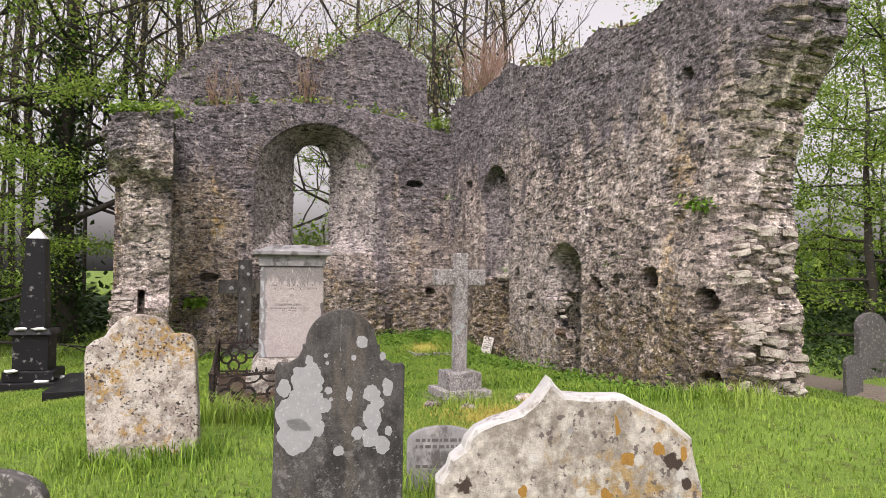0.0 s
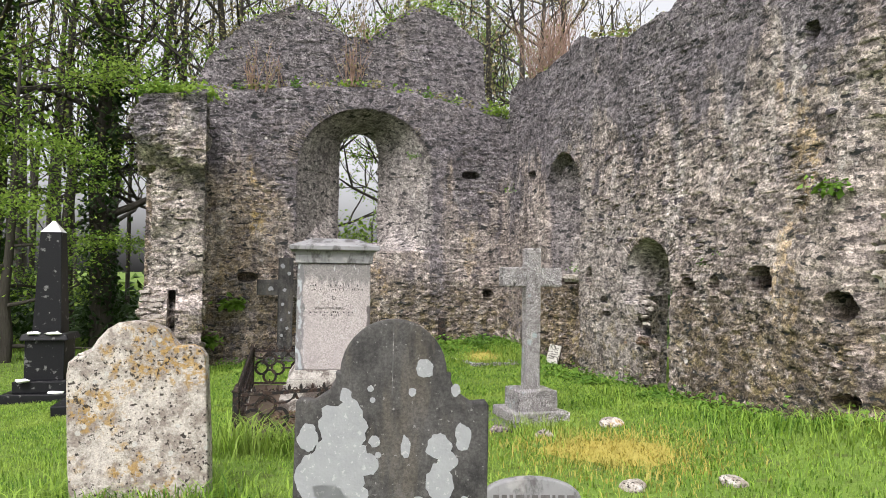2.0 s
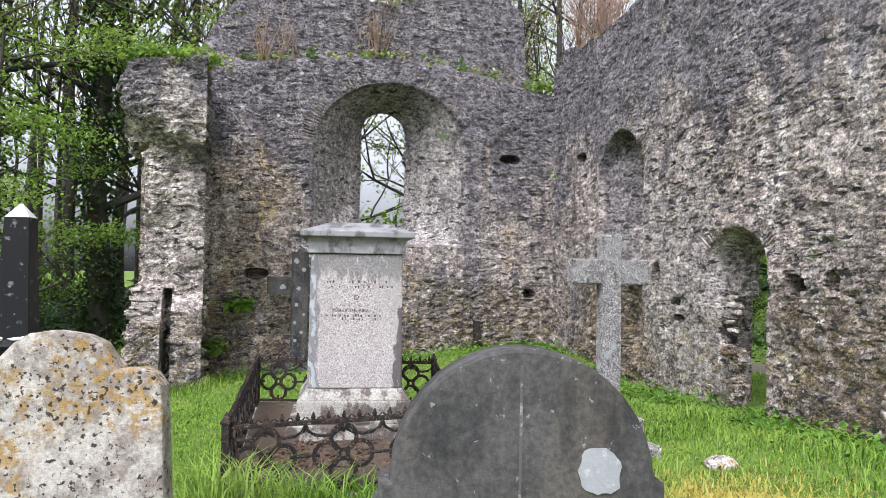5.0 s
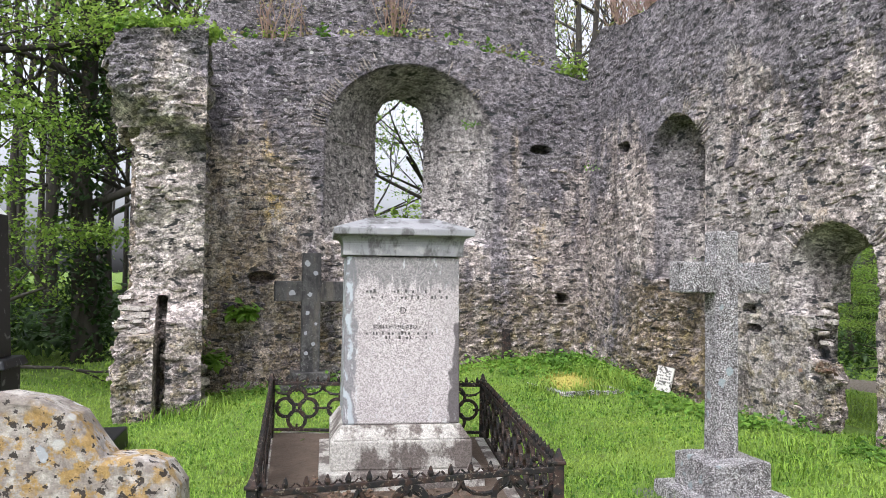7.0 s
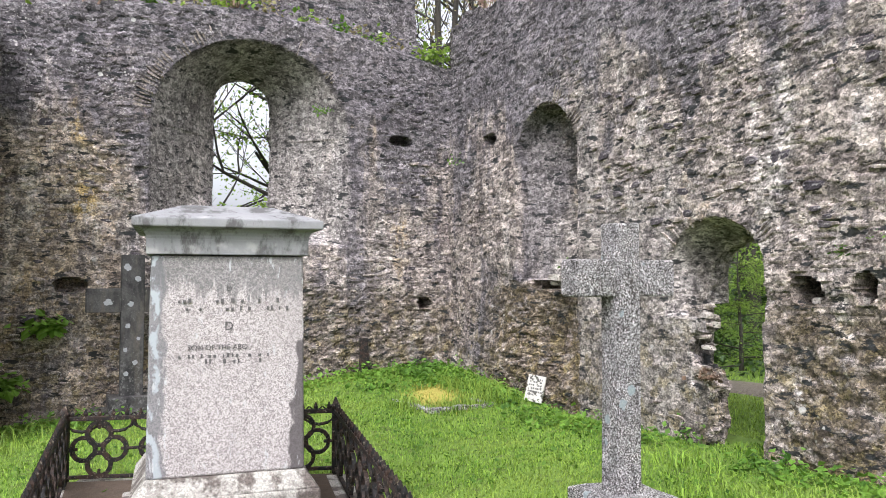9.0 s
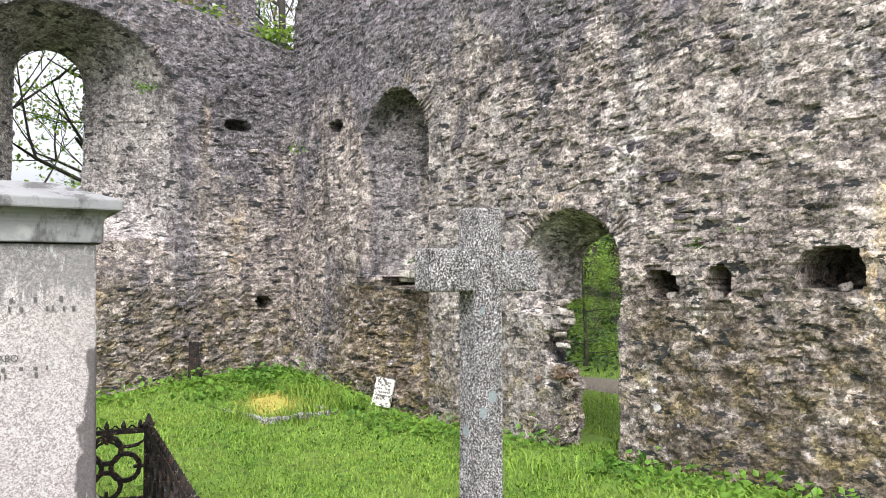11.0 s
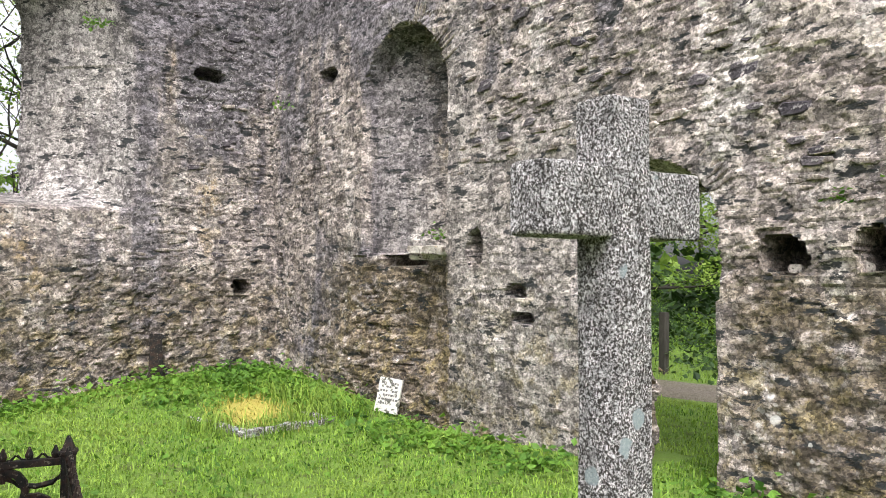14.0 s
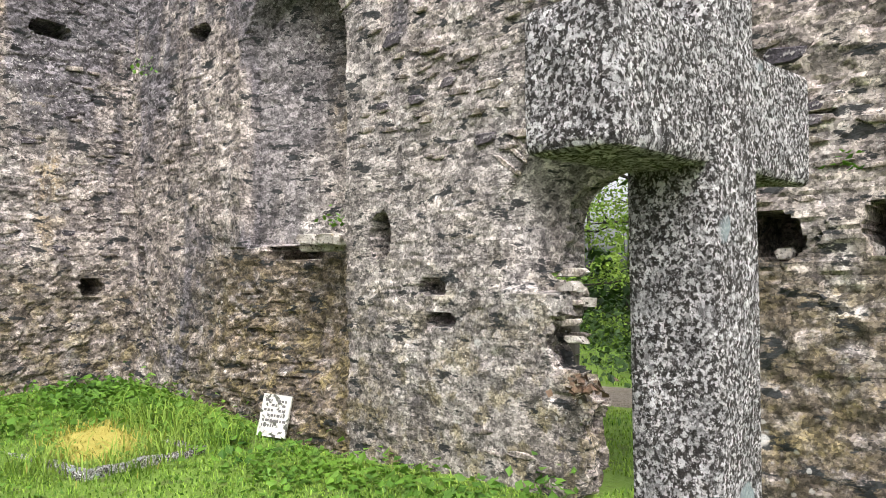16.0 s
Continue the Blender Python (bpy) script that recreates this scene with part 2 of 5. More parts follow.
m = Nodes("weathered_capstone", 0.85)
c = m.mix(m.noise(8, 5), (0.175, 0.175, 0.18), (0.285, 0.28, 0.282))
c = m.mix(m.step(m.noise(7, 8, (1, 1, 0.5), 0.7, 3), 0.47, 0.60, 0, 0.85), c, (0.075, 0.070, 0.068))
c = m.mix(m.step(m.noise(5, 4, offset=8), 0.56, 0.68, 0, 0.6), c, (0.40, 0.385, 0.37))
CAP = m.finish(c, m.noise(60, 5), 0.4, 0.006)

m = Nodes("stained_base_stone", 0.9)
c = m.mix(m.noise(6, 5), (0.25, 0.235, 0.21), (0.42, 0.395, 0.355))
c = m.mix(m.step(m.noise(3.6, 6, (1, 1, 0.8), 0.65, 5), 0.47, 0.56, 0, 0.88), c, (0.075, 0.058, 0.05))
c = m.tone(c, m.grains(130), 0.7, 1.25)
BASESTONE = m.finish(c, m.noise(60, 5), 0.5, 0.008)


def crusted_material(name, lo, hi, dark, orange, amount):
    """Old limestone under a mottled crust of lichens."""
    m = Nodes(name, 0.95)
    c = m.mix(m.step(m.noise(9, 7, rough=0.72), 0.40, 0.58), lo, hi)
    spread = m.step(m.noise(3.4, 5, rough=0.65, offset=7), 0.50, 0.60)
    c = m.mix(m.math("MULTIPLY", spread, m.step(m.noise(22, 5, rough=0.7, offset=3), 0.46, 0.56, 0, amount)), c, orange)
    c = m.tone(c, m.noise(55, 6, rough=0.75, offset=17), 0.35, 1.6)
    # black specks, closer together in places
    clot = m.math("ADD", m.noise(44, 4, rough=0.6, offset=12), m.math("MULTIPLY", m.noise(3.6, 4, rough=0.6, offset=19), 0.30))
    c = m.mix(m.step(clot, 0.755, 0.78, 0, 0.95), c, dark)
    c = m.mix(m.math("MULTIPLY", m.step(m.math("ADD", m.cells(10.0), m.math("MULTIPLY", m.noise(35, 3), 0.2)), 0.28, 0.22), 0.8), c, (0.50, 0.49, 0.47))
    return m, c


m, c = crusted_material("worn_limestone", (0.27, 0.23, 0.20), (0.52, 0.475, 0.43), (0.035, 0.028, 0.024), (0.36, 0.22, 0.06), 0.85)
LIMESTONE = m.finish(c, m.noise(38, 7, rough=0.75), 0.9, 0.02)
m, c = crusted_material("lichened_limestone", (0.24, 0.215, 0.185), (0.46, 0.43, 0.39), (0.12, 0.10, 0.092), (0.31, 0.19, 0.045), 0.75)
c = m.mix(m.blots([(0.255, 1.055, 0.022), (0.295, 1.0, 0.013), (-0.27, 0.99, 0.018)], 0.07, 30), c, (0.05, 0.035, 0.03))
# paler in broken patches where the surface turns upward
c = m.mix(m.math("MULTIPLY", m.step(m.noise(14, 5, rough=0.7, offset=1), 0.36, 0.5), m.step(m.upward(), 0.12, 0.35)), c, (0.50, 0.50, 0.495))
SCROLLSTONE = m.finish(c, m.noise(40, 7, rough=0.75), 0.7, 0.015)

m = Nodes("dark_slate", 0.8)
c = m.mix(m.step(m.noise(5, 7, (1, 1, 0.6), 0.7), 0.38, 0.62), (0.022, 0.021, 0.021), (0.072, 0.068, 0.066))
c = m.mix(m.step(m.noise(7, 6, (1, 1, 0.18), 0.65, 4), 0.50, 0.64, 0, 0.5), c, (0.105, 0.090, 0.072))
c = m.tone(c, m.noise(90, 5, rough=0.7, offset=14), 0.3, 1.7)
low = m.step(m.axis(2), 1.0, 0.15)
c = m.mix(m.math("MULTIPLY", low, m.step(m.noise(22, 7, rough=0.75, offset=9), 0.53, 0.60, 0, 0.75)), c, (0.17, 0.165, 0.16))
c = m.mix(m.step(m.noise(48, 4, rough=0.65, offset=23), 0.64, 0.68, 0, 0.7), c, (0.24, 0.235, 0.225))
SLATE = m.finish(c, m.noise(30, 7, rough=0.7), 0.5, 0.01)

m = Nodes("pale_lichen", 0.95)
c = m.mix(m.noise(18, 6, rough=0.65), (0.21, 0.215, 0.225), (0.32, 0.325, 0.335))
c = m.mix(m.step(m.noise(55, 4, offset=3), 0.58, 0.66, 0, 0.7), c, (0.40, 0.40, 0.39))
LICHEN = m.finish(c, m.noise(70, 5), 0.5, 0.006)
m = Nodes("orange_lichen", 0.95)
ORANGE = m.finish(m.mix(m.noise(45, 6, rough=0.7), (0.17, 0.10, 0.03), (0.36, 0.19, 0.035)), m.noise(70, 5), 0.6, 0.006)

m = Nodes("plain_slate", 0.65)
c = m.mix(m.noise(9, 6), (0.045, 0.043, 0.043), (0.12, 0.115, 0.112))
c = m.mix(m.step(m.noise(22, 7, rough=0.75, offset=3), 0.54, 0.61, 0, 0.75), c, (0.30, 0.29, 0.275))
SLAB = m.finish(c, m.noise(30, 5), 0.4, 0.008)

m = Nodes("polished_black_granite", 0.42)
c = m.mix(m.noise(90, 2), (0.008, 0.008, 0.009), (0.018, 0.018, 0.02))
c = m.mix(m.step(m.noise(12, 4, offset=3), 0.60, 0.70, 0, 0.6), c, (0.25, 0.25, 0.24))
m.bsdf.inputs["Specular IOR Level"].default_value = 0.12
BLACK = m.finish(c)

m = Nodes("bird_lime", 0.9)
WHITE = m.finish(m.mix(m.noise(20, 4), (0.55, 0.55, 0.52), (0.8, 0.8, 0.78)))

m = Nodes("rusted_cast_iron", 0.7, 0.2)
c = m.mix(m.step(m.noise(24, 6), 0.42, 0.66), (0.012, 0.011, 0.011), (0.045, 0.026, 0.019))
c = m.mix(m.step(m.noise(60, 3, offset=2), 0.58, 0.68, 0, 0.7), c, (0.20, 0.17, 0.13))
IRON = m.finish(c, m.noise(70, 5), 0.5, 0.004)

m = Nodes("cut_letters", 0.8)
LETTER = m.finish(m.mix(m.noise(50, 4), (0.05, 0.047, 0.046), (0.15, 0.14, 0.135)))

m = Nodes("white_painted_plaque", 0.7)
c = m.mix(m.noise(9, 4), (0.38, 0.36, 0.33), (0.58, 0.56, 0.51))
c = m.mix(m.step(m.noise(22, 5, offset=3), 0.53, 0.60), c, (0.07, 0.07, 0.055))
PLAQUE = m.finish(c)

m = Nodes("turf_soil", 1.0)
c = m.mix(m.noise(1.2, 5), (0.085, 0.15, 0.02), (0.16, 0.24, 0.04))
c = m.mix(m.step(m.noise(9, 5, offset=2), 0.50, 0.68, 0, 0.6), c, (0.055, 0.050, 0.022))
TURF = m.finish(c, m.noise(30, 6), 0.8, 0.03)

m = Nodes("bare_soil", 1.0)
SOIL = m.finish(m.mix(m.noise(14, 6, rough=0.7), (0.035, 0.025, 0.018), (0.13, 0.095, 0.07)), m.noise(40, 6), 0.8, 0.02)

m = Nodes("fine_gravel", 0.95)
c = m.mix(m.cells(60, out="Color"), (0.10, 0.082, 0.066), (0.23, 0.195, 0.16))
GRAVEL = m.finish(c, m.cells(60), 0.7, 0.02)

m = Nodes("dead_yellow_moss", 1.0)
YELLOW = m.finish(m.mix(m.noise(16, 6), (0.30, 0.24, 0.045), (0.50, 0.43, 0.12)), m.noise(60, 5), 0.8, 0.02)

GRASS = blade_material("grass_blade", (0.045, 0.125, 0.012), (0.31, 0.47, 0.065), (0.33, 0.42, 0.085), 0.42)
DRYGRASS = blade_material("straw_blade", (0.40, 0.31, 0.06), (0.50, 0.43, 0.13), (0.36, 0.36, 0.08))
WEED = blade_material("weed_leaf", (0.035, 0.095, 0.012), (0.13, 0.26, 0.03), (0.19, 0.33, 0.04))
LEAF = blade_material("spring_leaf", (0.065, 0.14, 0.02), (0.23, 0.35, 0.05), (0.31, 0.42, 0.075), 0.5)
# ivy, and leaves with the wood's shade put into their colour
DARKLEAF = blade_material("ivy_and_shaded_leaf", (0.012, 0.032, 0.008), (0.035, 0.075, 0.014), (0.05, 0.09, 0.02), 0.2)
BUD = blade_material("pale_bud", (0.22, 0.21, 0.09), (0.30, 0.24, 0.13), (0.28, 0.27, 0.10))

m = Nodes("bark", 0.95)
BARK = m.finish(m.mix(m.noise(11, 6, (1, 1, 0.25)), (0.020, 0.018, 0.015), (0.075, 0.066, 0.055)), m.noise(22, 6, (1, 1, 0.25)), 0.9, 0.03)
DEADLEAF = blade_material("dead_leaf", (0.045, 0.028, 0.018), (0.15, 0.095, 0.06), (0.10, 0.06, 0.035), 0.1)
m = Nodes("reddish_twig", 0.9)
TWIG = m.finish(m.mix(m.noise(6, 3), (0.20, 0.12, 0.09), (0.36, 0.25, 0.20)))


# ---- mesh helpers ----
def link_mesh(name, verts, faces, material, parent=None, smooth=False):
    me = bpy.data.meshes.new(name)
    me.from_pydata([tuple(v) for v in verts], [], faces)
    me.materials.append(material)
    if smooth:
        me.polygons.foreach_set("use_smooth", [True] * len(me.polygons))
    ob = new(name, me)
    ob.parent = parent
    return ob


def part(name, bm, material, parent=None, label="", smooth=False):
    me = bpy.data.meshes.new(name)
    bmesh.ops.recalc_face_normals(bm, faces=bm.faces[:])
    bm.to_mesh(me)
    bm.free()
    me.materials.append(material)
    if smooth:
        me.polygons.foreach_set("use_smooth", [True] * len(me.polygons))
    ob = new(name, me)
    ob.parent = parent
    return tagged(ob, label)


def thing(name, m, label, category, group=""):
    ob = new(name)
    ob.matrix_world = m
    return tagged(ob, label, category, group)


def block(bm, x0, x1, y0, y1, z0, z1, bevel=0.0, taper=0.0, segments=2):
    """A bevelled block; taper draws its top in on all sides."""
    vs = [bm.verts.new((x + (taper if (z == z1 and x == x0) else -taper if z == z1 else 0), y + (taper if (z == z1 and y == y0) else -taper if z == z1 else 0), z))
          for z in (z0, z1) for x, y in ((x0, y0), (x1, y0), (x1, y1), (x0, y1))]
    fs = [bm.faces.new([vs[i] for i in f]) for f in ((3, 2, 1, 0), (4, 5, 6, 7), (0, 1, 5, 4), (1, 2, 6, 5), (2, 3, 7, 6), (3, 0, 4, 7))]
    if bevel:
        es = {e for f in fs for e in f.edges}
        bmesh.ops.bevel(bm, geom=list(es), offset=bevel, segments=segments, affect="EDGES", profile=0.5)
    return bm


def roughen(bm, amount, scale, cuts=0):
    """Knock the vertices about, as weather does."""
    if cuts:
        bmesh.ops.subdivide_edges(bm, edges=bm.edges[:], cuts=cuts, use_grid_fill=True)
    for v in bm.verts:
        v.co += noise.noise_vector(v.co * scale) * amount
    return bm


def slab_mesh(outline, thick, bevel=0.012):
    """An upright slab from its outline in (x, z), thick along y."""
    bm = bmesh.new()
    front = bm.faces.new([bm.verts.new((x, -thick / 2, z)) for x, z in outline])
    ring = bmesh.ops.extrude_face_region(bm, geom=[front])
    for v in ring["geom"]:
        if isinstance(v, bmesh.types.BMVert):
            v.co.y += thick
    bmesh.ops.recalc_face_normals(bm, faces=bm.faces[:])
    if bevel:
        edge = [e for e in bm.edges if len(e.link_faces) == 2 and any(len(f.verts) > 4 for f in e.link_faces)]
        bmesh.ops.bevel(bm, geom=edge, offset=bevel, segments=2, affect="EDGES", profile=0.5)
    return bm


def tube(bm, pts, radii, sides=6, cap=True):
    rings = []
    for i, p in enumerate(pts):
        d = (Vector(pts[min(i + 1, len(pts) - 1)]) - Vector(pts[max(i - 1, 0)])).normalized()
        a = d.orthogonal().normalized()
        b = d.cross(a)
        rings.append([bm.verts.new(Vector(p) + (a * math.cos(2 * math.pi * k / sides) + b * math.sin(2 * math.pi * k / sides)) * radii[i]) for k in range(sides)])
    for r, s in zip(rings, rings[1:]):
        for k in range(sides):
            bm.faces.new((r[k], r[(k + 1) % sides], s[(k + 1) % sides], s[k]))
    if cap:
        bm.faces.new(rings[-1])
        bm.faces.new(rings[0][::-1])


def lattice(ix, iy, seed):
    h = np.sin(ix * 127.1 + iy * 311.7 + seed * 74.7) * 43758.5453
    return h - np.floor(h)


def value_noise(x, y, seed=0):
    ix, iy = np.floor(x), np.floor(y)
    fx, fy = x - ix, y - iy
    fx, fy = fx * fx * (3 - 2 * fx), fy * fy * (3 - 2 * fy)
    a, b = lattice(ix, iy, seed), lattice(ix + 1, iy, seed)
    c, d = lattice(ix, iy + 1, seed), lattice(ix + 1, iy + 1, seed)
    return (a * (1 - fx) + b * fx) * (1 - fy) + (c * (1 - fx) + d * fx) * fy


def fbm(x, y, seed=0, octaves=4):
    return sum(value_noise(x * 2 ** o, y * 2 ** o, seed + o) / 2 ** (o + 1) for o in range(octaves))


def courses(u, z, seed, wide=0.19, tall=0.055):
    """Rubble in rough courses: for each place a stone's random number and how near the joint is."""
    warp = (fbm(u * 1.5, z * 1.5, seed + 40) - 0.5)
    a, b = (u + 0.2 * warp) / wide, (z + 0.13 * warp) / tall
    ia, ib = np.floor(a), np.floor(b)
    best, second, pick = np.full(u.shape, 9.0), np.full(u.shape, 9.0), np.zeros(u.shape)
    for di in (-1, 0, 1):
        for dj in (-1, 0, 1):
            ca, cb = ia + di, ib + dj
            d = np.hypot(a - ca - 0.15 - 0.7 * lattice(ca, cb, seed), b - cb - 0.2 - 0.6 * lattice(ca, cb, seed + 1))
            near = d < best
            second = np.where(near, best, np.minimum(second, d))
            pick = np.where(near, lattice(ca, cb, seed + 2), pick)
            best = np.where(near, d, best)
    return pick, np.clip(1 - (second - best) / 0.16, 0, 1)


def arch(u, z, left, right, foot, spring, top):
    """Signed distance (about) to an arched opening, under zero inside."""
    mid, half, rise = (left + right) / 2, (right - left) / 2, top - spring
    side = np.abs(u - mid) - half
    crown = (np.hypot((u - mid) / half, np.maximum(z - spring, 0) / rise) - 1) * min(half, rise)
    return np.maximum(np.where(z > spring, crown, side), foot - z)


def oval(u, z, cu, cz, ru, rz):
    """A hole between round and square."""
    return ((np.abs((u - cu) / ru) ** 3 + np.abs((z - cz) / rz) ** 3) ** (1 / 3) - 1) * min(ru, rz)


def soft(v, lo, hi):
    t = np.clip((v - lo) / (hi - lo), 0, 1)
    return t * t * (3 - 2 * t)


def relief_wall(name, u0, u1, z0, z1, cell, outside, recess, thick, seed, material, relief=1.0, behind=None, layers=9, marks=None):
    """A rubble wall along its own axes: x along, y into the wall, z up. outside(u, z) > 0 where there is no wall; recess(u, z) is how far the face is set back; marks are named stains and coats, each a function of (u, z)."""
    nu, nz = int((u1 - u0) / cell) + 1, int((z1 - z0) / cell) + 1
    u, z = np.meshgrid(np.linspace(u0, u1, nu), np.linspace(z0, z1, nz), indexing="ij")
    u = u + (lattice(np.arange(nu)[:, None] + 0 * z, np.arange(nz)[None] + 0 * u, seed) - 0.5) * cell * 0.5
    # pull the vertices next to a rim onto it
    e = cell * 0.5
    for _ in range(2):
        s = outside(u, z)
        gu, gz = (outside(u + e, z) - s) / e, (outside(u, z + e) - s) / e
        g2 = np.maximum(gu * gu + gz * gz, 0.3)
        snap = np.abs(s) < cell * 0.72
        u, z = np.where(snap, u - s * gu / g2, u), np.where(snap, z - s * gz / g2, z)
    cu = (u[:-1, :-1] + u[1:, :-1] + u[:-1, 1:] + u[1:, 1:]) / 4
    cz = (z[:-1, :-1] + z[1:, :-1] + z[:-1, 1:] + z[1:, 1:]) / 4
    keep = outside(cu, cz) < 0
    pick, joint = courses(u, z, seed)
    cover = np.clip((fbm(u * 1.1, z * 1.1, seed + 9) - 0.42) * 7, 0.05, 1.0)
    coats = {key: np.zeros(u.shape) for key in ("damp", "lime", "ochre", "growth_and_shade", "core")}
    coats.update({key: f(u, z) + 0 * u for key, f in (marks or {}).items()})
    calm = np.clip(coats["lime"] + 0.5 * coats["core"], 0, 1)
    keen, gritty = relief * (1 - 0.72 * calm), 1 + 1.2 * coats["damp"]
    big = fbm(u * 0.8, z * 0.8, seed + 20) - 0.5
    broad = fbm(u * 3.2, z * 3.6, seed + 31, 3) - 0.5
    fine = fbm(u * 9, z * 11, seed + 30, 4) - 0.5
    pits = np.clip(fbm(u * 3.4, z * 5.5, seed + 50, 3) - 0.66, 0, 1)
    out = (0.015 * (pick - 0.5) - 0.010 * joint) * cover * gritty + 0.06 * broad + 0.028 * fine * gritty + 0.016 * gritty * (fbm(u * 24, z * 26, seed + 60, 2) - 0.4) - 0.25 * pits
    y = recess(u, z) - relief * 0.08 * big - keen * out
    back = thick + 0.05 * big
    if behind is not None:
        back = np.minimum(back, behind(u, z) + 0.1 * big)
    y = np.minimum(y, back - 0.03)
    n = nu * nz
    verts = np.concatenate([np.stack([u, y, z], -1).reshape(-1, 3), np.stack([u, np.broadcast_to(back, u.shape), z], -1).reshape(-1, 3)])
    ids = np.arange(n).reshape(nu, nz)
    a, b, c, d = ids[:-1, :-1], ids[1:, :-1], ids[1:, 1:], ids[:-1, 1:]
    faces = [np.stack([q[keep] for q in (a, b, c, d)], -1), np.stack([q[keep] + n for q in (d, c, b, a)], -1)]
    pad = np.pad(keep, 1)
    rims = []
    for di, dj, p, q in ((-1, 0, d, a), (1, 0, b, c), (0, -1, a, b), (0, 1, c, d)):
        rim = keep & ~pad[1 + di:1 + di + nu - 1, 1 + dj:1 + dj + nz - 1]
        rims.append(np.stack([q[rim], p[rim]], -1))
    rims = np.concatenate(rims)
    # the broken ends and reveals, roughened in layers through the wall
    on_rim = np.unique(rims)
    slot = np.zeros(n, int)
    slot[on_rim] = np.arange(len(on_rim))
    fu, fy, fz, by = u.reshape(-1)[on_rim], y.reshape(-1)[on_rim], z.reshape(-1)[on_rim], np.broadcast_to(back, u.shape).reshape(-1)[on_rim]
    s = outside(fu, fz)
    gu, gz = (outside(fu + e, fz) - s) / e, (outside(fu, fz + e) - s) / e
    size = np.maximum(np.hypot(gu, gz), 0.5)
    levels, extra, picks, joints = [on_rim], [], [pick.reshape(-1)], [(joint * cover).reshape(-1)]
    picks, joints = picks * 2, joints * 2
    coated = {key: [v.reshape(-1)] * 2 for key, v in coats.items()}
    for k in range(1, layers):
        ly = fy + (by - fy) * k / layers
        pk, jt = courses(ly + fu * 0.4, fz + 0.3 * fu, seed + 70, 0.17, 0.06)
        out = relief * (0.045 * (pk - 0.5) - 0.02 * jt + 0.16 * (fbm(ly * 3, fz * 3 + fu, seed + 71) - 0.5) + 0.05 * (fbm(ly * 12, fz * 14 + fu, seed + 72, 3) - 0.5))
        extra.append(np.stack([fu + out * gu / size, ly, fz + out * gz / size], -1))
        levels.append(2 * n + (k - 1) * len(on_rim) + np.arange(len(on_rim)))
        picks.append(pk)
        joints.append(jt)
        for key, v in coats.items():
            coated[key].append(v.reshape(-1)[on_rim])
    levels.append(on_rim + n)
    for f, g in zip(levels, levels[1:]):
        faces.append(np.stack([f[slot[rims[:, 0]]], f[slot[rims[:, 1]]], g[slot[rims[:, 1]]], g[slot[rims[:, 0]]]], -1))
    faces = np.concatenate(faces)
    verts = np.concatenate([verts] + extra)
    used = np.unique(faces)
    remap = np.zeros(len(verts), int)
    remap[used] = np.arange(len(used))
    me = bpy.data.meshes.new(name)
    me.from_pydata(verts[used].tolist(), [], remap[faces].tolist())
    coated["stone"], coated["joint"] = picks, joints
    for key, value in coated.items():
        layer = me.attributes.new(key, "FLOAT", "POINT")
        layer.data.foreach_set("value", np.concatenate(value)[used].astype(np.float32))
    me.materials.append(material)
    return new(name, me)


# ---- the ground ----
CORNER, TURNED = (0.1, 16.0), 21.2
CHURCH = pose(*CORNER, 0, 0, 0, TURNED)
COS, SIN = math.cos(radians(TURNED)), math.sin(radians(TURNED))


def to_church(x, y):
    dx, dy = x - CORNER[0], y - CORNER[1]
    return dx * COS + dy * SIN, dy * COS - dx * SIN


def from_church(a, b):
    return CORNER[0] + a * COS - b * SIN, CORNER[1] + a * SIN + b * COS


def height(x, y):
    a, b = to_church(x, y)
    x = np.clip(x, -60, 60)
    a = np.clip(a, -60, 60)
    h = 0.26 * np.exp(-((a + 0.2) ** 2 + b ** 2) / 4.0) + 0.26 * np.exp(-(a ** 2 + (b + 9.0) ** 2) / 2.6)
    h = h - 0.22 / (1 + np.exp((x + 4.6) * 1.6)) + 0.05 * np.sin(x * 0.9 + 0.4) * np.sin(y * 0.8)
    h = h - 0.10 / (1 + np.exp(-(a - 0.9) * 3)) * (b > -12)
    return h + 0.03 * np.sin(2.3 * x + 1) * np.sin(1.9 * y)


def ground_z(x, y):
    return float(height(np.array(x), np.array(y)))


steps = np.concatenate([-np.geomspace(600, 14.5, 14), np.linspace(-14, 14, 141), np.geomspace(14.5, 600, 14)])
gx, gy = np.meshgrid(steps, steps + 8, indexing="ij")
gz = np.where(np.hypot(gx, gy - 8) < 40, height(gx, gy), 0)
gi = np.arange(gx.size).reshape(gx.shape)
ground = link_mesh("ground", np.stack([gx, gy, gz], -1).reshape(-1, 3),
                   np.stack([gi[:-1, :-1], gi[1:, :-1], gi[1:, 1:], gi[:-1, 1:]], -1).reshape(-1, 4).tolist(), TURF, smooth=True)
tagged(ground, "uneven green churchyard turf under spring grass", "ground", kind="structure")


# ---- the ruined walls ----
def poly(points):
    xs, ys = zip(*points)
    return lambda v: np.interp(v, xs, ys)


gable_top = poly([(-6.5, 4.3), (-5.75, 4.6), (-5.6, 5.0), (-5.3, 5.5), (-4.9, 5.85), (-4.5, 6.05), (-3.9, 6.3), (-3.5, 6.15), (-3.1, 5.8), (-2.6, 5.82), (-2.2, 6.25), (-1.7, 6.55),
                  (-1.2, 6.45), (-0.8, 6.15), (-0.42, 5.85), (-0.36, 4.9), (0.0, 4.55), (0.9, 4.5)])
